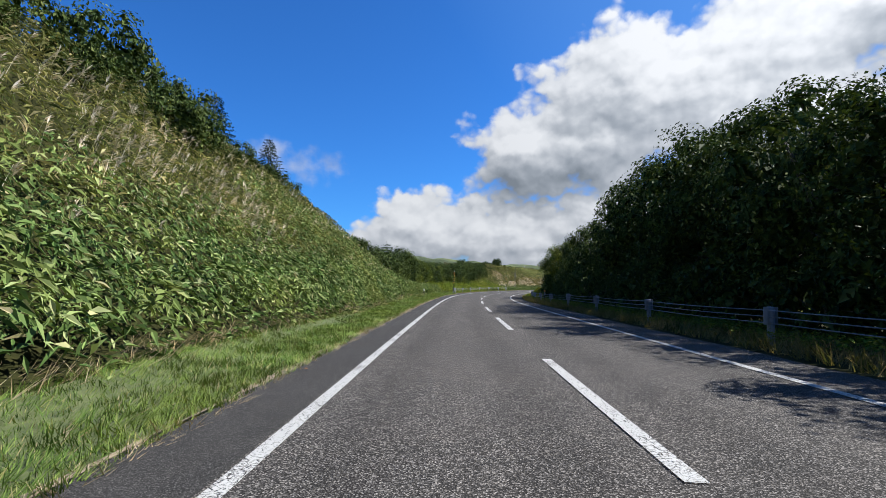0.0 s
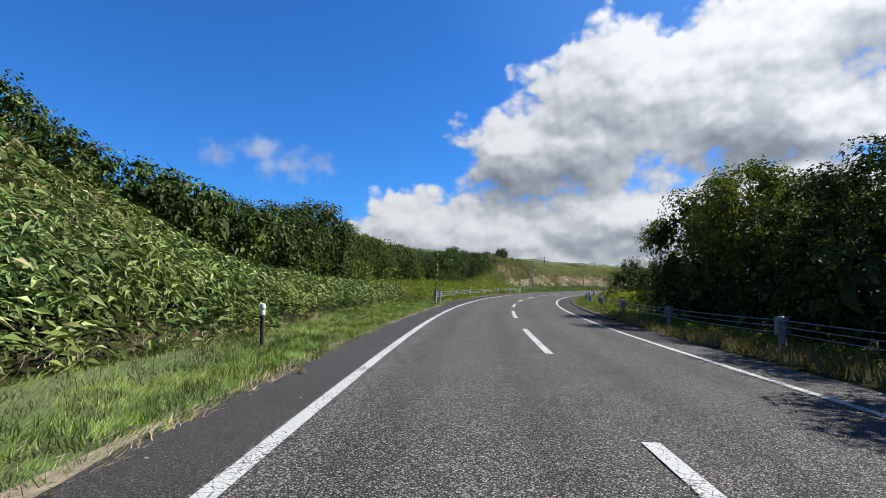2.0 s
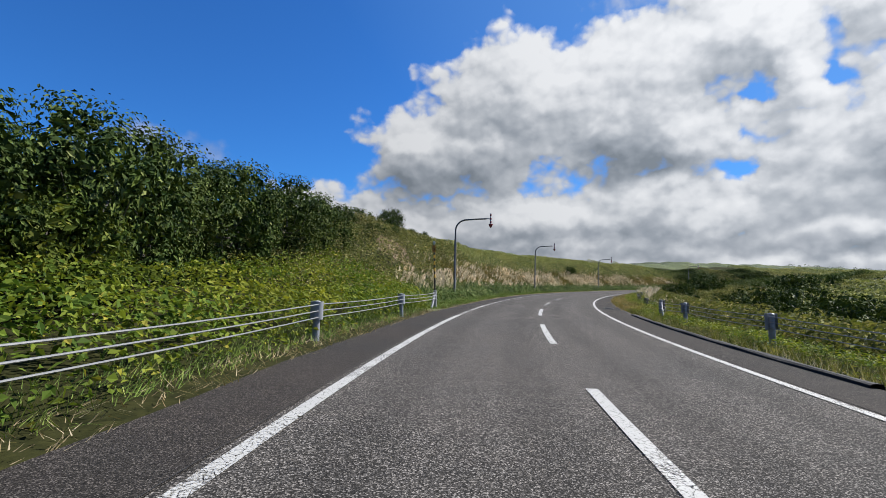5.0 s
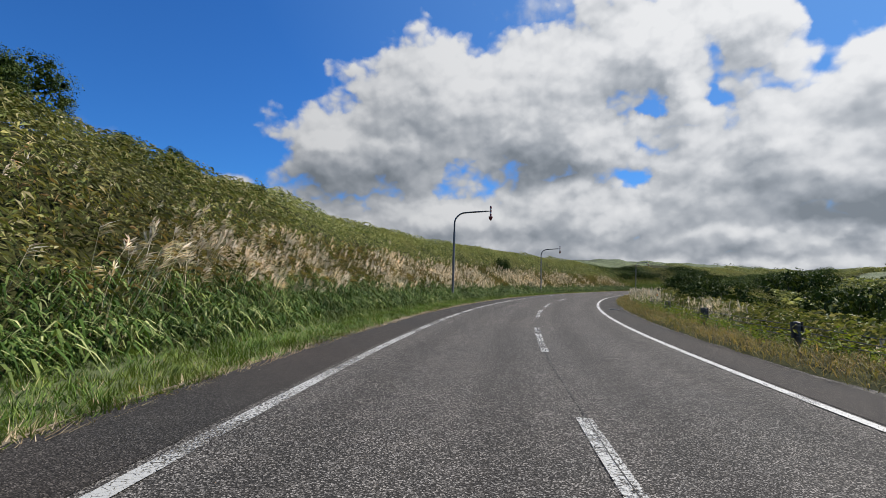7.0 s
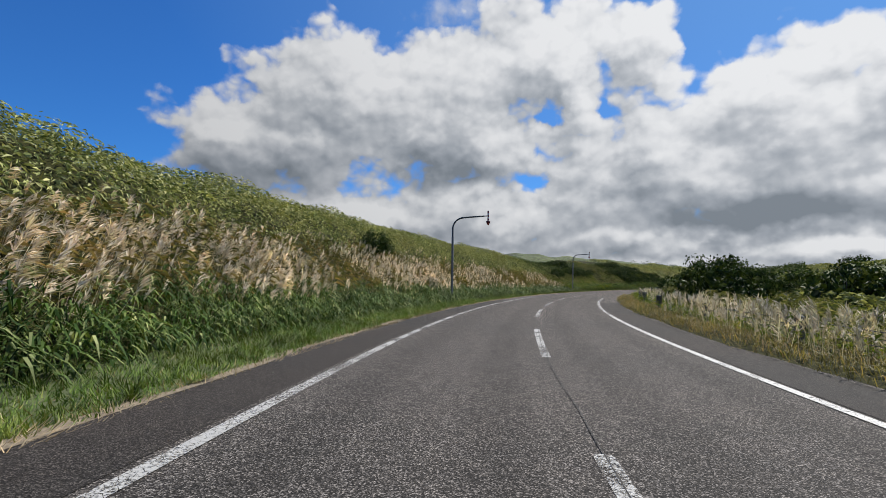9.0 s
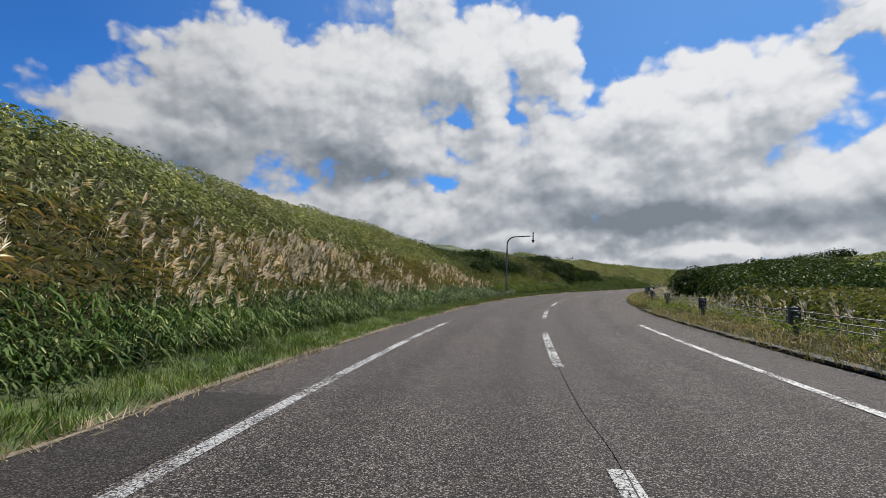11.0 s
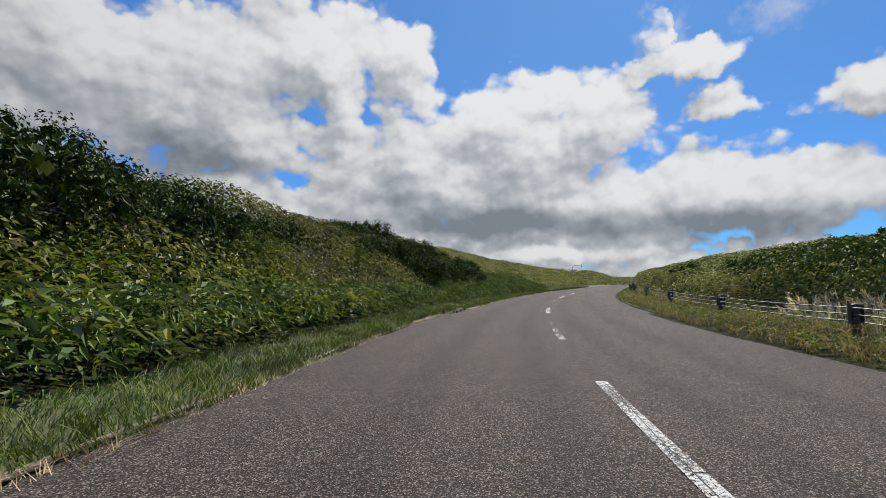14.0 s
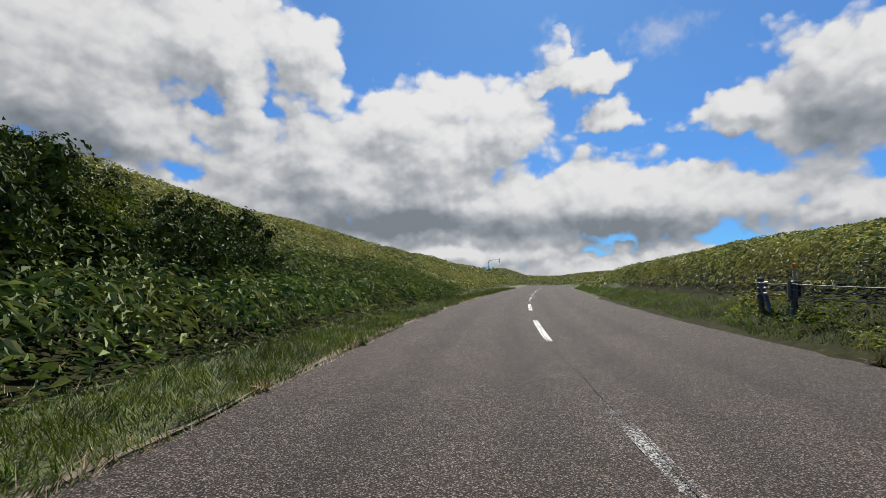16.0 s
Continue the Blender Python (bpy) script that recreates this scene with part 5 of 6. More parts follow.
canopy("bank_leaves", [(132, 190, -9.2, -12.5, 135, 0.85, 0.9), (130, 190, -12.5, -16.5, 170, 0.6, 0), (190, 226, -9.0, -16, 150, 0.65, 0.9)], M_BANK_GREEN,
       "leafy green weeds in mounds covering the upper bank", 0.21, 0.30, 0.85, 1.4, 0.2, 0.8, 0.4)
arching("bank_grass", [(104, 226, -9.4, -15.5, 9, 0.9)], M_BANK, "long grass standing out of the upper bank", 0.75, 0.024, (0.4, 0.3), 0.8, 0.55, (0.7, 1.4))

# third bank: weeds, shrubs and a smooth bamboo grass hillside
canopy("bank_leaves", [(236, 248, -6.6, -15.0, 135, 1.1, 0.8), (214, 237, -6.5, -9.4, 150, 1.0, 0.8)], M_BANK, "tangled green weeds in mounds on the bank", 0.18, 0.42, 0.85, 1.6, 0.2, 0.8, 0.4)
canopy("bank_leaves", [(214, 238, -9.2, -15.0, 125, 0.95, 0.8), (246, 263, -6.6, -15.0, 125, 1.1, 0.8)], M_SASA_SHADE, "tangled weeds between the shrubs, shade painted into their dark colour", 0.18, 0.42, 0.85, 1.6, 0.2, 0.8, 0.4)
canopy("bamboo_grass", [(217, 248, -5.4, -6.8, 170, 0.75, 0.5), (248, 292, -5.15, -7.2, 190, 0.85, 0.6), (262, 292, -7.2, -9.2, 130, 0.85, 0)], M_SASA,
       "glossy green bamboo grass on the bank", 0.25, 0.3, 0.65, 0.9, 0.22, 0.8, 0.35)
leafy("roadside_weeds", [(215, 236, -5.5, -9.0, 20, 0.9), (236, 250, -5.6, -7.0, 9, 0.7)], M_WEED, "broad light green weeds at the foot of the bank", 0.9, 0.18, 0.42, 8, -35, 40)
canopy("bamboo_hillside", [(260, 300, -9, -22, 105, 0.85, 0), (290, 332, -5.6, -14, 80, 0.85, 0.5)], M_SASA_HILL, "smooth hillside covered in pale bamboo grass", 0.235, 0.36, 0.4, 1.3, 0.15, 0.75, 0.3)
canopy("bamboo_hillside", [(298, 400, -6, -24, 16, 0.7, 0), (404, 440, -18, 22, 14, 0.7, 0)], M_SASA_HILL, "far bamboo grass slope beside the road", 0.55, 0.42, 0.4, 2.2, 0.15, 0.75, 0.3)
canopy("bamboo_hillside", [(240, 300, 6.3, 12, 170, 1.1, 0.5), (238, 300, 12, 24, 85, 1.0, 0)], M_SASA_HILL, "pale-topped bamboo grass rising beside the road", 0.215, 0.36, 0.5, 1.2, 0.15, 0.8, 0.35)
canopy("bamboo_hillside", [(300, 400, 5.8, 22, 18, 0.8, 0.6), (258, 332, 22, 44, 14, 0.8, 0)], M_SASA_HILL, "far pale bamboo grass beyond the fence", 0.5, 0.42, 0.4, 2.0, 0.15, 0.75, 0.3)
canopy("shrub_cover", [(196, 246, 7.6, 22, 80, 1.8, 0.7)], M_SASA_SHADE, "low dark green shrubs beyond the fence", 0.23, 0.45, 0.8, 1.8, 0.2, 0.8, 0.4)

# right roadside weeds
blades("right_grass", [(-8, 58, 4.2, 6.8, 170, 1.5)], M_BANK_DRY, "rough half-dry grass below the trees", 0.26, 0.009, 1.3)
blades("right_grass", [(58, 112, 4.3, 6.4, 240, 1.2)], M_BANK, "rough olive grass beside the kerb", 0.24, 0.009, 1.6)
blades("right_grass", [(256, 330, 4.9, 6.2, 260, 0.9)], M_GRASS, "green grass strip beside the asphalt", 0.2, 0.009, 1.5)
leafy("roadside_weeds", [(58, 112, 4.6, 7.8, 15, 0.5), (196, 262, 4.6, 7.0, 15, 0.5), (-8, 60, 5.0, 8, 14, 0.5), (263, 270, 5.0, 6.3, 10, 0.4)], M_WEED,
      "low leafy weeds along the guard fence", 0.8, 0.11, 0.5, 8, -15, 45)
canopy("knotweed", [(58.5, 69, 5.5, 10.5, 150, 1.35, 0.9), (69, 72, 5.9, 7.6, 110, 0.6, 0.6)], M_WEED_YELLOW, "tall yellow-green knotweed clump behind the fence", 0.16, 0.55, 0.7, 1.3, 0.25, 0.8, 0.4)
arching("roadside_grass", [(112, 196, 4.1, 5.6, 110, 0.6), (112, 200, 5.6, 7.6, 45, 0.75), (200, 243, 4.35, 5.7, 130, 0.6), (243, 262, 4.75, 5.7, 120, 0.55), (204, 262, 4.9, 6.4, 70, 0.9)], M_BANK_DRY,
        "yellowing and rust-coloured grass leaning over the shoulder", 0.7, 0.013, (-0.05, 0.1), 0.9, 0.35, (0.7, 1.4))
leafy("roadside_weeds", [(112, 200, 5.2, 8.0, 7, 0.8)], M_WEED, "leafy weeds among the yellowing grass", 0.9, 0.12, 0.45, 8, -30, 45)
plumes("silver_grass", [(146, 166, 5.0, 8.6, 11, 0.9), (166, 196, 5.8, 8.4, 5, 0.85), (112, 140, 7.0, 9.0, 1.0, 0.9), (134, 141, 6.6, 8.4, 9, 1.0), (196, 236, 6.4, 8.6, 18, 0.55)], M_PLUME, "silver grass plumes beside the guard fence", 1.1, 0.28, 12, (0.6, 0.4), 0.024, 0.42)
canopy("valley_scrub", [(70, 200, 7.2, 18, 65, 1.2, 0.8)], M_BANK, "tangled scrub falling away into the valley", 0.24, 0.42, 0.85, 2.0, 0.2, 0.8, 0.4)
canopy("valley_scrub", [(62, 215, 18, 48, 10, 1.6, 0)], M_BANK_GREEN, "scrub on the valley floor", 0.65, 0.5, 0.7, 3.4, 0.2, 0.55, 0.4)

# big pale leaves near the verge
leafy("butterbur", [(50.8, 53.2, -6.2, -7.2, 3, 0.6), (64.0, 65.6, -5.2, -6.2, 3, 0.6), (229, 244, -5.8, -6.8, 5, 0.5)], M_WEED, "large pale butterbur leaves at the foot of the bank", 0.8, 0.27, 0.8, 3, -10, 25, 0.1)

# ---- trees ----


def broad_tree(height_m, radius, clumps, per_clump, leaf, material, seed, label, low=0.12, group="roadside trees", category="tree", name="tree"):
    """A tree at the origin: a tapered, forking trunk and a crown of many leaves in uneven clumps."""
    rs = np.random.RandomState(seed)
    root = thing(name, Matrix.Identity(4), label, category, group)
    cz, rz = height_m * (0.5 + low * 0.5), height_m * (0.5 - low * 0.5)
    # boughs: rounded masses spread over an uneven egg
    i = np.arange(clumps)
    up = np.clip(1 - 2 * (i + 0.5) / clumps + rs.normal(0, 0.06, clumps), -0.97, 0.99)
    turn = i * 2.39996 + rs.normal(0, 0.25, clumps)
    flat = np.sqrt(1 - up * up)
    reach = rs.uniform(0.58, 0.84, clumps)
    c = np.stack([np.cos(turn) * flat * radius * reach, np.sin(turn) * flat * radius * reach, cz + up * rz * (0.12 + reach * 0.82)], 1)
    tr = Shape()
    lean = rs.uniform(-0.3, 0.3, 2)
    fork = height_m * rs.uniform(0.28, 0.42)
    tr.tube([(0, 0, -0.4), (lean[0] * 0.3, lean[1] * 0.3, fork * 0.5), (lean[0], lean[1], fork), (lean[0] * 1.4, lean[1] * 1.2, height_m * 0.75)],
            [height_m * 0.022, height_m * 0.017, height_m * 0.013, height_m * 0.004], 8)
    for q in c[rs.permutation(len(c))[:9]]:
        a = Vector((lean[0] * 0.9, lean[1] * 0.9, fork * rs.uniform(0.6, 1.0)))
        b = Vector(q)
        mid = a.lerp(b, 0.5) + Vector((0, 0, -0.12 * height_m * rs.rand()))
        tr.tube([a, mid, b], [height_m * 0.009, height_m * 0.006, height_m * 0.002], 6)
    part("trunk", tr, M_BARK, root, "grey-brown forking trunk")
    k = per_clump
    C = np.repeat(c, k, 0)
    r = np.repeat(radius * rs.uniform(0.24, 0.40, len(c)) * (34 / max(clumps, 20)) ** 0.3, k)
    u = rs.normal(0, 1, (len(C), 3)) + np.repeat((c - np.array([0, 0, cz])) / radius, k, 0) * 0.9 + np.array([0, 0, 0.25])
    u /= np.linalg.norm(u, axis=1, keepdims=True)
    base = C + u * (r * rs.uniform(0.3, 1.0, len(C)) ** 0.5)[:, None] * np.array([1.0, 1.0, 0.85])
    # a few sprigs stick out, and larger shaded leaves fill the inside
    spr = rs.rand(len(C)) < 0.03
    base[spr] += u[spr] * (r[spr] * 0.22)[:, None]
    inside = rs.rand(len(C)) < 0.2
    base[inside] = (C + u * (r * rs.uniform(0, 0.5, len(C)))[:, None])[inside]
    q = rs.normal(0, 1, (len(C), 3))
    way = q - u * np.sum(q * u, 1)[:, None]
    way /= np.linalg.norm(way, axis=1, keepdims=True)
    way += u * rs.uniform(0.0, 0.7, (len(C), 1)) + np.array([0, 0, -0.25])
    way /= np.linalg.norm(way, axis=1, keepdims=True)
    L = leaf * rs.uniform(0.6, 1.25, len(C)) * np.where(inside, 2.3, 1.0)
    V = leaf_cards(base - way * (L * 0.3)[:, None], way, u + rs.normal(0, 0.65, (len(C), 3)), L, L * 0.5, 0.15)
    # shaded leaves round the limbs close the crown
    k = max(60, len(C) // 22)
    q = rs.normal(0, 1, (k, 3))
    q /= np.linalg.norm(q, axis=1, keepdims=True)
    p = q * (rs.uniform(0.05, 1.0, k) ** 0.5)[:, None] * np.array([radius * 0.62, radius * 0.62, rz * 0.72]) + np.array([0, 0, cz])
    L = leaf * rs.uniform(2.2, 3.4, k)
    V = np.concatenate([V, leaf_cards(p, np.roll(q, 1, 1), q + rs.normal(0, 0.6, (k, 3)), L, L * 0.6, 0.2)])
    F = leaf_faces(len(V) // 4)
    part("crown", mesh_data("crown", V, F, material), material, root, "ragged crown of small leaves")
    return root


def conifer(height_m, radius, seed):
    rs = np.random.RandomState(seed)
    root = thing("conifer", Matrix.Identity(4), "small dark spruce with layered branches on the ridge", "conifer", "ridge conifers")
    part("trunk", Shape().tube([(0, 0, -0.3), (0, 0, height_m)], [height_m * 0.02, 0.01], 7), M_BARK, root)
    Vs = []
    z = height_m * 0.1
    while z < height_m * 0.98:
        reach = radius * (1 - z / height_m) ** 0.8 + 0.06
        for a in np.arange(7) * 0.9 + rs.rand() * 6:
            r = reach * rs.uniform(0.65, 1.15)
            k = max(6, int(46 * r))
            t = rs.rand(k) ** 0.7
            p = np.stack([np.cos(a) * r * t, np.sin(a) * r * t, z - 0.18 * r * t + 0.1 * r * t * t], 1)
            d = np.stack([np.cos(a + rs.normal(0, 0.9, k)), np.sin(a + rs.normal(0, 0.9, k)), rs.uniform(-0.5, 0.25, k)], 1)
            V, F = leaf_quads(p, d / np.linalg.norm(d, axis=1, keepdims=True), rs.uniform(0.10, 0.22, k), 0.05, 0.2)
            Vs.append(V)
        z += height_m * 0.055
    V = np.concatenate(Vs)
    part("crown", mesh_data("crown", V, np.arange(len(V)).reshape(-1, 4), M_NEEDLE), M_NEEDLE, root, "dark green needles")
    return root


def plant_out(proto, rows, base_h, absolute=False):
    """Copies a tree to rows of s, n, height (or height of its top above the road); the first row moves the tree itself."""
    for i, (s, n, h) in enumerate(rows):
        x, y = plan(s, n)
        g = float(ground_z(x, y))
        if absolute:
            h = max(0.7, h - g)
        k = h / base_h
        m = pose(float(x), float(y), g, 0, 0, (i * 137.5) % 360)
        ob = proto if i == 0 else copy_thing(proto, m)
        w = max(k, 0.55 * (1.0 if base_h < 3.5 else 0.0))
        ob.matrix_world = m @ Matrix.Diagonal((w * (0.92 + 0.16 * ((i * 7) % 5) / 4), w, k, 1))


rs = np.random.RandomState(3)
wood_top = [(-10, 6.9), (12, 7.0), (19, 8.6), (25, 9.7), (30, 10.0), (34, 8.7), (40, 7.1), (46, 6.2), (50, 5.6), (57, 6.6), (64, 6.2)]
near_a = broad_tree(8, 3.7, 48, 300, 0.155, M_TREE, 21, "dense dark green broadleaf tree behind the guard fence", 0.0)
near_b = broad_tree(8, 3.6, 46, 310, 0.155, M_TREE, 22, "tall dark leafy tree shading the road", 0.0)
plant_out(near_a, [(s, (9.6 if s < 18 or s > 40 else 11.0) + rs.uniform(-0.2, 0.3), float(table(s, wood_top)) + rs.uniform(-0.3, 0.3)) for s in (-3, 6.5, 15.5, 24.5, 33, 41.5, 50)], 8, True)
plant_out(near_b, [(s, (10.0 if s < 18 or s > 40 else 11.5) + rs.uniform(-0.3, 0.3), float(table(s, wood_top)) + rs.uniform(-0.3, 0.3)) for s in (2, 11, 20, 28.5, 37.5, 46)], 8, True)
sunny = broad_tree(6.4, 3.2, 40, 420, 0.14, M_TREE_LIGHT, 25, "sunlit green tree at the edge of the wood", 0.0)
plant_out(sunny, [(55.3, 9.5, 6.2), (59.6, 9.5, 6.3), (66.6, -11.2, 5.5), (71.2, -10.9, 5.2), (77.2, -10.6, 4.9)], 6.4, True)
under = broad_tree(2.8, 1.7, 20, 75, 0.17, M_TREE, 24, "dark leafy undergrowth below the trees", 0.0, "undergrowth", "bush", "bush")
plant_out(under, [(s + rs.uniform(-0.6, 0.6), 8.2 + rs.uniform(-0.4, 0.5), 2.6 + rs.uniform(-0.5, 0.8)) for s in np.arange(-5, 61.5, 2.1)], 2.8)
back = broad_tree(6, 3.1, 34, 230, 0.155, M_TREE, 23, "dark green broadleaf tree in the roadside wood", 0.0, "trees of the wood")
left_top = [(50, 4.5), (55, 5.0), (61, 5.6), (64, 6.3), (67, 5.5), (72, 5.3), (74.5, 4.5), (77, 5.0), (81.5, 4.4), (88, 5.2), (96, 6.0), (110, 6.3)]
rows = []
for s in np.arange(-4, 60, 6.2):
    rows.append((s + rs.uniform(-1, 1), 14.5 + rs.uniform(-1, 1.0), float(table(s, wood_top)) - 0.6 + rs.uniform(-0.4, 0.3)))
for s in np.arange(51, 109, 3.1):
    rows.append((s + rs.uniform(-0.8, 0.8), -11.0 + rs.uniform(-0.7, 0.7), float(table(s, left_top)) + rs.uniform(-0.5, 0.25)))
for s in np.arange(52, 110, 4.4):
    rows.append((s + rs.uniform(-1, 1), -15.0 + rs.uniform(-1, 1), float(table(s, left_top)) + 0.45 + rs.uniform(-0.6, 0.4)))
rows += [(125.9, -15.0, 8.3), (124.4, -14.6, 7.8), (130.0, -13.6, 6.5), (131.5, -14.2, 6.4), (74.2, 8.6, 3.4), (76.2, 10.4, 3.0)]
plant_out(back, rows, 6, True)

light = broad_tree(3.4, 2.0, 24, 110, 0.13, M_TREE_LIGHT, 31, "small light green bushy tree", 0.0, "bushes", "bush", "bush")
rows = [(88.3, 7.4, 1.7), (70, -9.6, 2.9), (77, -9.6, 2.8), (86, -9.7, 2.5), (92, -9.9, 2.7), (59, -10.2, 2.6), (54, -10.6, 2.0), (64.5, -10.0, 2.6)]
rows += [(255, -9.4, 1.9), (257.2, -8.9, 1.9), (259.6, -9.2, 1.9), (262, -8.8, 1.7), (233, -8.6, 1.5), (240.5, -8.4, 1.5)]
plant_out(light, rows, 3.4)

shrub = broad_tree(2.6, 1.9, 18, 115, 0.15, M_TREE, 41, "rounded dark green shrub on the bank", 0.0, "shrubs", "shrub", "shrub")
ridge_top = [(-8, 9.9), (9, 9.9), (15, 10.2), (19, 10.3), (24, 9.4), (30, 8.9), (36, 8.1), (42, 6.8), (48, 5.6)]
rows = []
for s in np.arange(-6, 48, 2.4):
    rows.append((s + rs.uniform(-0.7, 0.7), -13.9 + rs.uniform(-0.5, 0.5), float(table(s, ridge_top)) + 0.2 + rs.uniform(-0.35, 0.25)))
for s in np.arange(-6, 25, 1.9):
    rows.append((s + rs.uniform(-0.6, 0.6), -12.0 + rs.uniform(-0.5, 0.4), float(table(s, [(-8, 7.9), (11, 8.0), (16, 8.5), (21, 8.0), (25, 7.5)])) + rs.uniform(-0.4, 0.2)))
for s in np.arange(42, 57, 1.7):
    rows.append((s + rs.uniform(-0.5, 0.5), -10.7 + rs.uniform(-0.5, 0.5), float(table(s, [(42, 5.6), (46, 5.0), (50, 4.5), (57, 4.3)])) + rs.uniform(-0.4, 0.3)))
low_top = [(218, 3.2), (223, 3.5), (229, 3.9), (237, 3.6), (247, 3.9), (252, 4.4), (255, 4.7), (260, 4.1), (268, 3.8)]
high_top = [(218, 4.2), (223, 4.6), (229, 5.3), (237, 5.0), (247, 5.2), (252, 5.5), (255, 5.9), (260, 5.2), (268, 4.7)]
for s in list(np.arange(218.5, 237, 1.7)) + list(np.arange(247, 269, 1.5)):
    rows.append((s + rs.uniform(-0.6, 0.6), -9.7 + rs.uniform(-0.7, 0.6), float(table(s, low_top)) + rs.uniform(-0.4, 0.15)))
    rows.append((s + rs.uniform(-0.6, 0.6), -13.0 + rs.uniform(-0.7, 0.7), float(table(s, high_top)) + rs.uniform(-0.4, 0.15)))
rows += [(239, -10.6, 3.9), (241.2, -12.6, 4.7), (242.6, -10.8, 4.0), (244.8, -10.0, 3.7), (244.4, -13.0, 5.0)]
for s in np.arange(249.5, 267, 1.4):
    rows.append((s + rs.uniform(-0.4, 0.4), -8.0 + rs.uniform(-0.5, 0.5), 2.9 + rs.uniform(-0.5, 0.3)))
for s, n, h in ((146, 9.8, 1.4), (149.2, 9.4, 1.6), (173, 9.6, 2.4), (176.5, 9.9, 2.9), (180, 10.2, 3.1), (206.5, 8.2, 2.2), (214, 10, 2.3), (217, 11.5, 2.6), (221, 12.5, 2.8), (226, 12.0, 2.7)):
    rows.append((s, n, h))
for s, n, h in ((170, -9.6, 4.3), (171.6, -9.8, 4.0), (111, -13.5, 6.1), (113, -14.0, 6.6), (116, -14.2, 6.8), (118.5, -14.3, 7.1), (121, -14.3, 6.9), (116.5, -12.2, 5.6), (119.5, -12.4, 5.7), (128.5, -14.4, 6.6), (134.5, -14.2, 6.2), (253, 8.2, 2.6), (247, 9.5, 2.6)):
    rows.append((s, n, h))
plant_out(shrub, rows, 2.6, True)

far_shrub = broad_tree(2.6, 1.9, 18, 50, 0.21, M_TREE, 42, "dark green shrub in the valley", 0.0, "valley shrubs", "shrub", "shrub")
rows = [(268, 26, 6.2), (272, 27.5, 6.4)]
for s in np.arange(88, 205, 5.5):
    rows.append((s + rs.uniform(-2, 2), 14.5 + rs.uniform(-1.5, 2.5), -0.2 + rs.uniform(-0.6, 0.7)))
for s in np.arange(78, 210, 5.0):
    rows.append((s + rs.uniform(-2, 2), 21 + rs.uniform(-4, 6), 0.5 + rs.uniform(-0.8, 0.9)))
for s in np.arange(80, 230, 8.0):
    rows.append((s + rs.uniform(-3, 3), 38 + rs.uniform(-7, 9), 0.9 + rs.uniform(-0.9, 0.9)))
for s, n, h in ((189, 20, 3.0), (191, 21.4, 2.9), (200, 18, 2.6), (205, 24, 3.0)):
    rows.append((s, n, h))
plant_out(far_shrub, rows, 2.6, True)
sp = conifer(4.0, 1.75, 51)
plant_out(sp, [(27, -15.0, 12.0), (32, -14.0, 11.0), (68, -14.5, 7.4), (134, -12.4, 5.9)], 4.0, True)

# far woods and hill cover
V_all = []
for s0, s1, n0, n1, count, size in ((75, 235, 17, 55, 900, 1.0), (60, 230, 45, 110, 2600, 1.4), (40, 300, 110, 260, 1000, 2.4), (300, 520, -60, 60, 1600, 0.9), (330, 700, 60, 260, 1700, 1.8)):
    s, n = rand(s0, s1, count), rand(n0, n1, count)
    x, y = plan(s, n)
    k = (patchy(x, y, 38.0) + rand(-0.1, 0.1, count) > 0.40) & ((np.abs(n) > 12) | (s > 425))
    p = stand(s[k], n[k])
    q = np.repeat(p, 12, 0)
    q += rand(-1, 1, q.shape) * np.array([size * 1.1, size * 1.1, size * 0.4]) + np.array([0, 0, size * 0.35])
    V, F = leaf_quads(q, ways(len(q), -30, 60), size * rand(0.35, 0.7, len(q)), size * 0.4, 0.2)
    V_all.append(V)
V = np.concatenate(V_all)
stuff("far_woods", V, np.arange(len(V)).reshape(-1, 4), M_TREE, "dark scrub and woods on the far hills", "woods")


# ---- small things on the road's edge ----


def grass_tuft(s, n, size, material, label):
    rs = np.random.RandomState(int(s * 10))
    root = thing("grass_tuft", on_road(s, n), label, "grass tuft", "tufts on the asphalt edge")
    N = 70
    a, sp = rs.uniform(0, 2 * math.pi, N), rs.uniform(0.2, 1.1, N)
    L = 0.6 * size * rs.uniform(0.4, 1.1, N)
    base = np.stack([np.cos(a) * 0.05 * size * sp, np.sin(a) * 0.05 * size * sp, -0.02 + 0 * a], 1)
    V = []
    for k, w in ((0.0, 0.006), (0.5, 0.008), (1.0, 0.001)):
        q = base + np.stack([np.cos(a) * sp * L * k, np.sin(a) * sp * L * k, L * (k * 1.0 - 0.75 * sp * k * k)], 1)
        side = np.stack([-np.sin(a), np.cos(a), 0 * a], 1) * w
        V += [q - side, q + side]
    V = np.stack(V, 1).reshape(-1, 3)
    i = np.arange(N)[:, None] * 6
    F = np.concatenate([i + np.array([0, 1, 3, 2]), i + np.array([2, 3, 5, 4])])
    part("blades", mesh_data("blades", V, F, material), material, root)


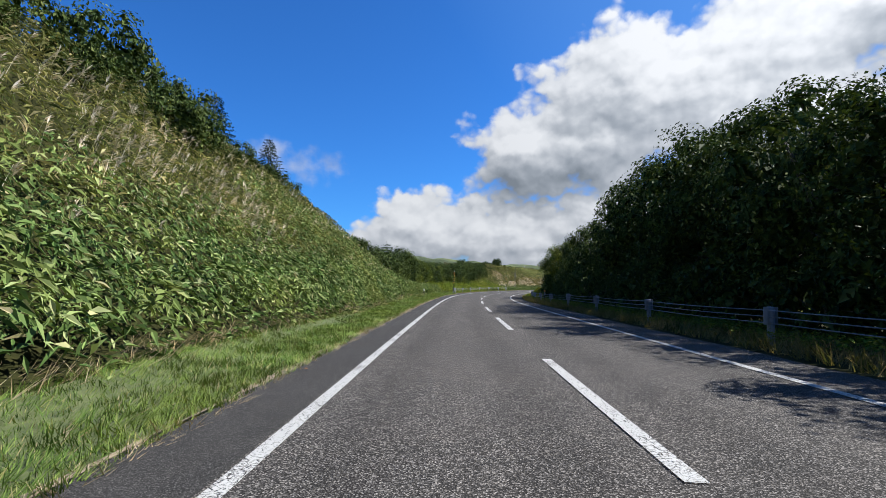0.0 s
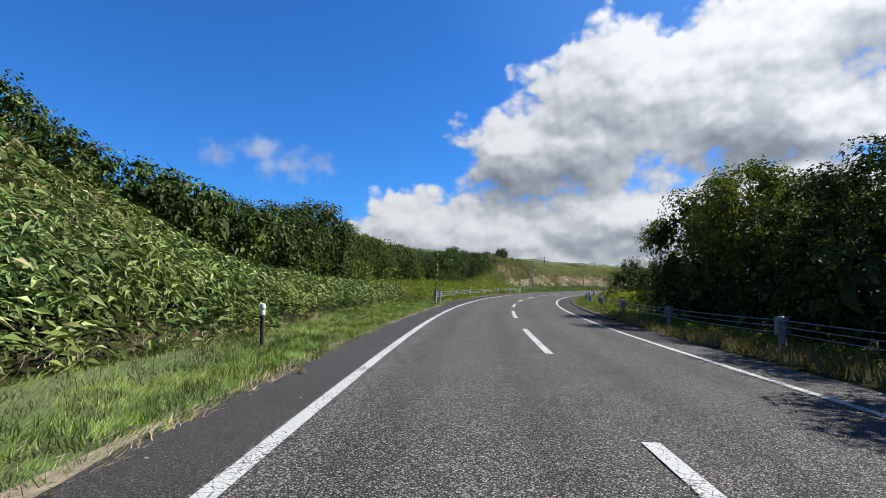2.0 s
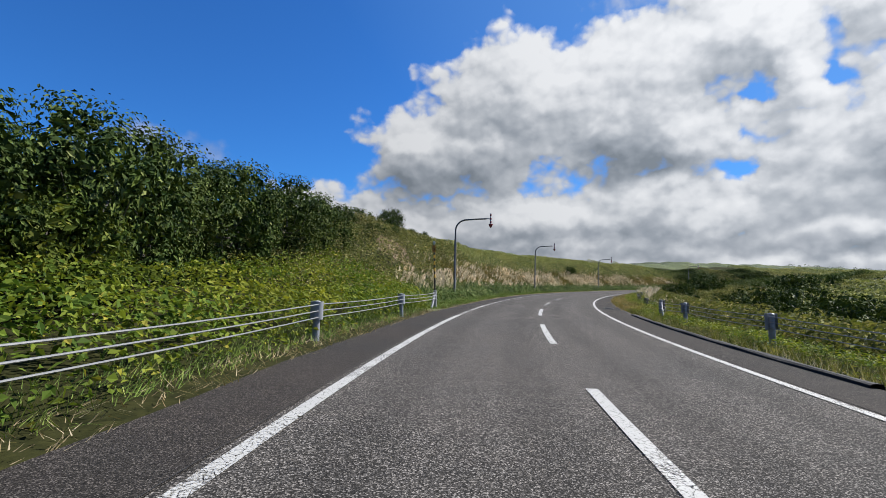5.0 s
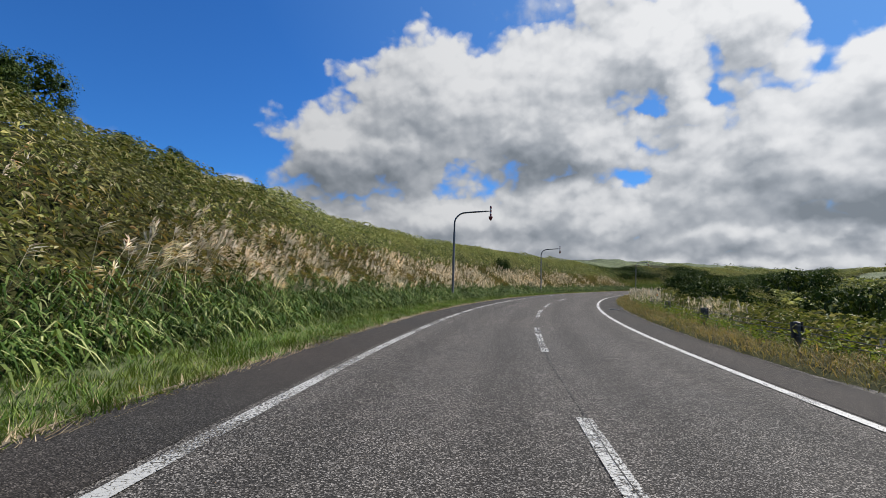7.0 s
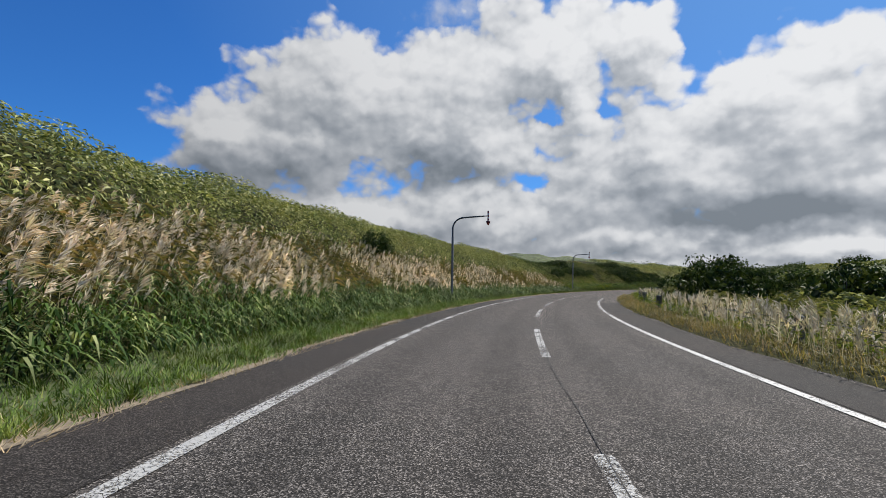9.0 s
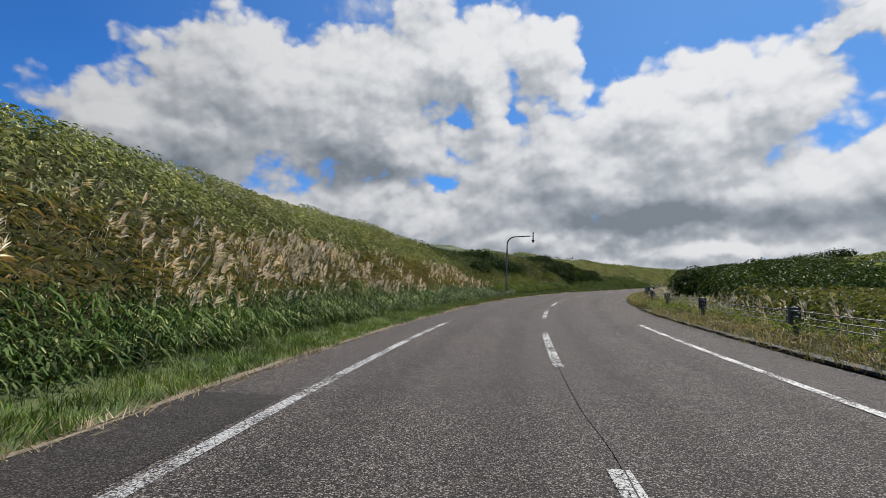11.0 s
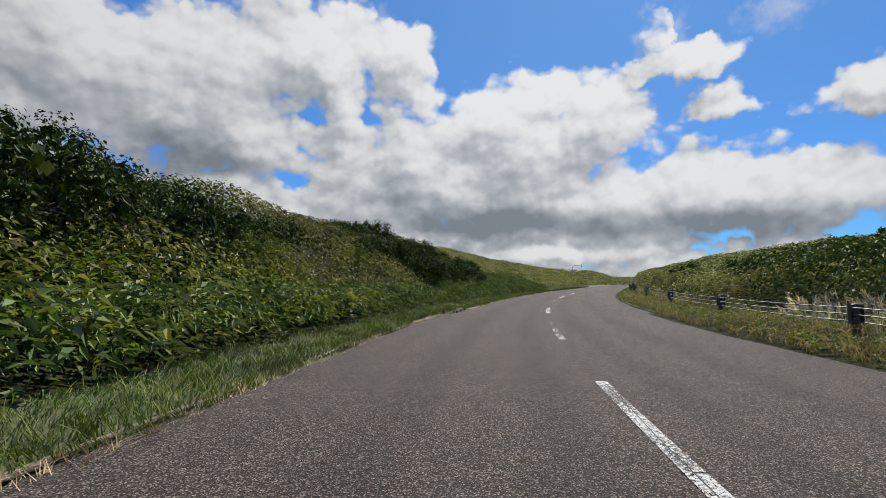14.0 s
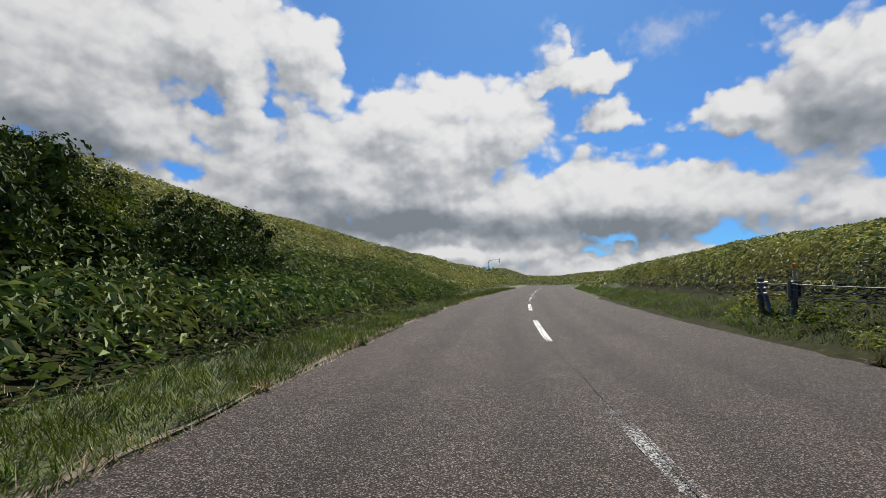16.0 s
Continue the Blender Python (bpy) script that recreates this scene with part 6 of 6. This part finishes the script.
for s, n, size, m in ((41.5, -3.55, 0.2, M_DRY), (42.6, -3.72, 0.28, M_GRASS), (239.15, -3.75, 0.24, M_DRY), (239.6, -3.72, 0.3, M_GRASS_SHADE), (240.0, -3.66, 0.28, M_GRASS_SHADE),
                      (240.7, -3.62, 0.32, M_GRASS_SHADE), (241.6, -3.6, 0.3, M_GRASS_SHADE), (246, -3.5, 0.26, M_GRASS_SHADE), (258.5, -3.55, 0.3, M_DRY), (262.4, -3.5, 0.35, M_GRASS_SHADE),
                      (238.9, -4.0, 0.5, M_GRASS_SHADE), (147.4, -4.1, 0.45, M_GRASS_SHADE), (20.6, -3.6, 0.09, M_DRY), (258, 4.6, 0.4, M_BANK_DRY), (261.5, 4.7, 0.45, M_BANK_DRY)):
    grass_tuft(s, n, size, m, "dry grass tuft rooted in the asphalt edge" if m == M_DRY else "green grass tuft rooted in the asphalt edge")


def pebble(s, n, r):
    rs = np.random.RandomState(int(s * 7) % 9999)
    root = new("pebble", Shape().lathe([(0, -r * 0.2), (r * 0.8, 0), (r, r * 0.3), (r * 0.7, r * 0.62), (0, r * 0.75)], 8).data("pebble", M_CONCRETE, True))
    root.matrix_world = on_road(s, n) @ Matrix.Diagonal((1.0, 0.6 + 0.5 * rs.rand(), 0.8, 1)).to_4x4()
    tagged(root, "small pale stone lying on the asphalt shoulder", "stone", "stones on the shoulder")


for s, n, r in ((70.9, -3.3, 0.022), (71.6, -3.55, 0.014), (38.4, -3.5, 0.018), (40.2, -3.1, 0.012), (57.6, -3.5, 0.016), (75.3, -3.7, 0.02), (70.2, -3.75, 0.015),
                (119.2, -3.7, 0.014), (149.0, -3.5, 0.012), (204.0, -3.6, 0.014)):
    pebble(s, n, r)


def fallen_leaf(s, n, turn):
    sh = Shape().add([(0, -0.05, 0.004), (0.022, -0.005, 0.012), (0, 0.045, 0.006), (-0.022, -0.005, 0.014), (0, -0.005, 0.004)], [(0, 1, 4), (1, 2, 4), (2, 3, 4), (3, 0, 4)])
    ob = new("fallen_leaf", sh.data("fallen_leaf", M_ORANGE_LEAF))
    ob.matrix_world = on_road(s, n) @ pose(0, 0, 0.008, 0, 0, turn)
    tagged(ob, "withered orange-brown leaf on the asphalt", "leaf", "fallen leaves")


for s, n, a in ((70.6, -3.72, 20), (70.3, -3.85, 100), (7.2, -3.6, 60), (24.3, -3.66, 10), (55.5, -3.5, 140)):
    fallen_leaf(s, n, a)
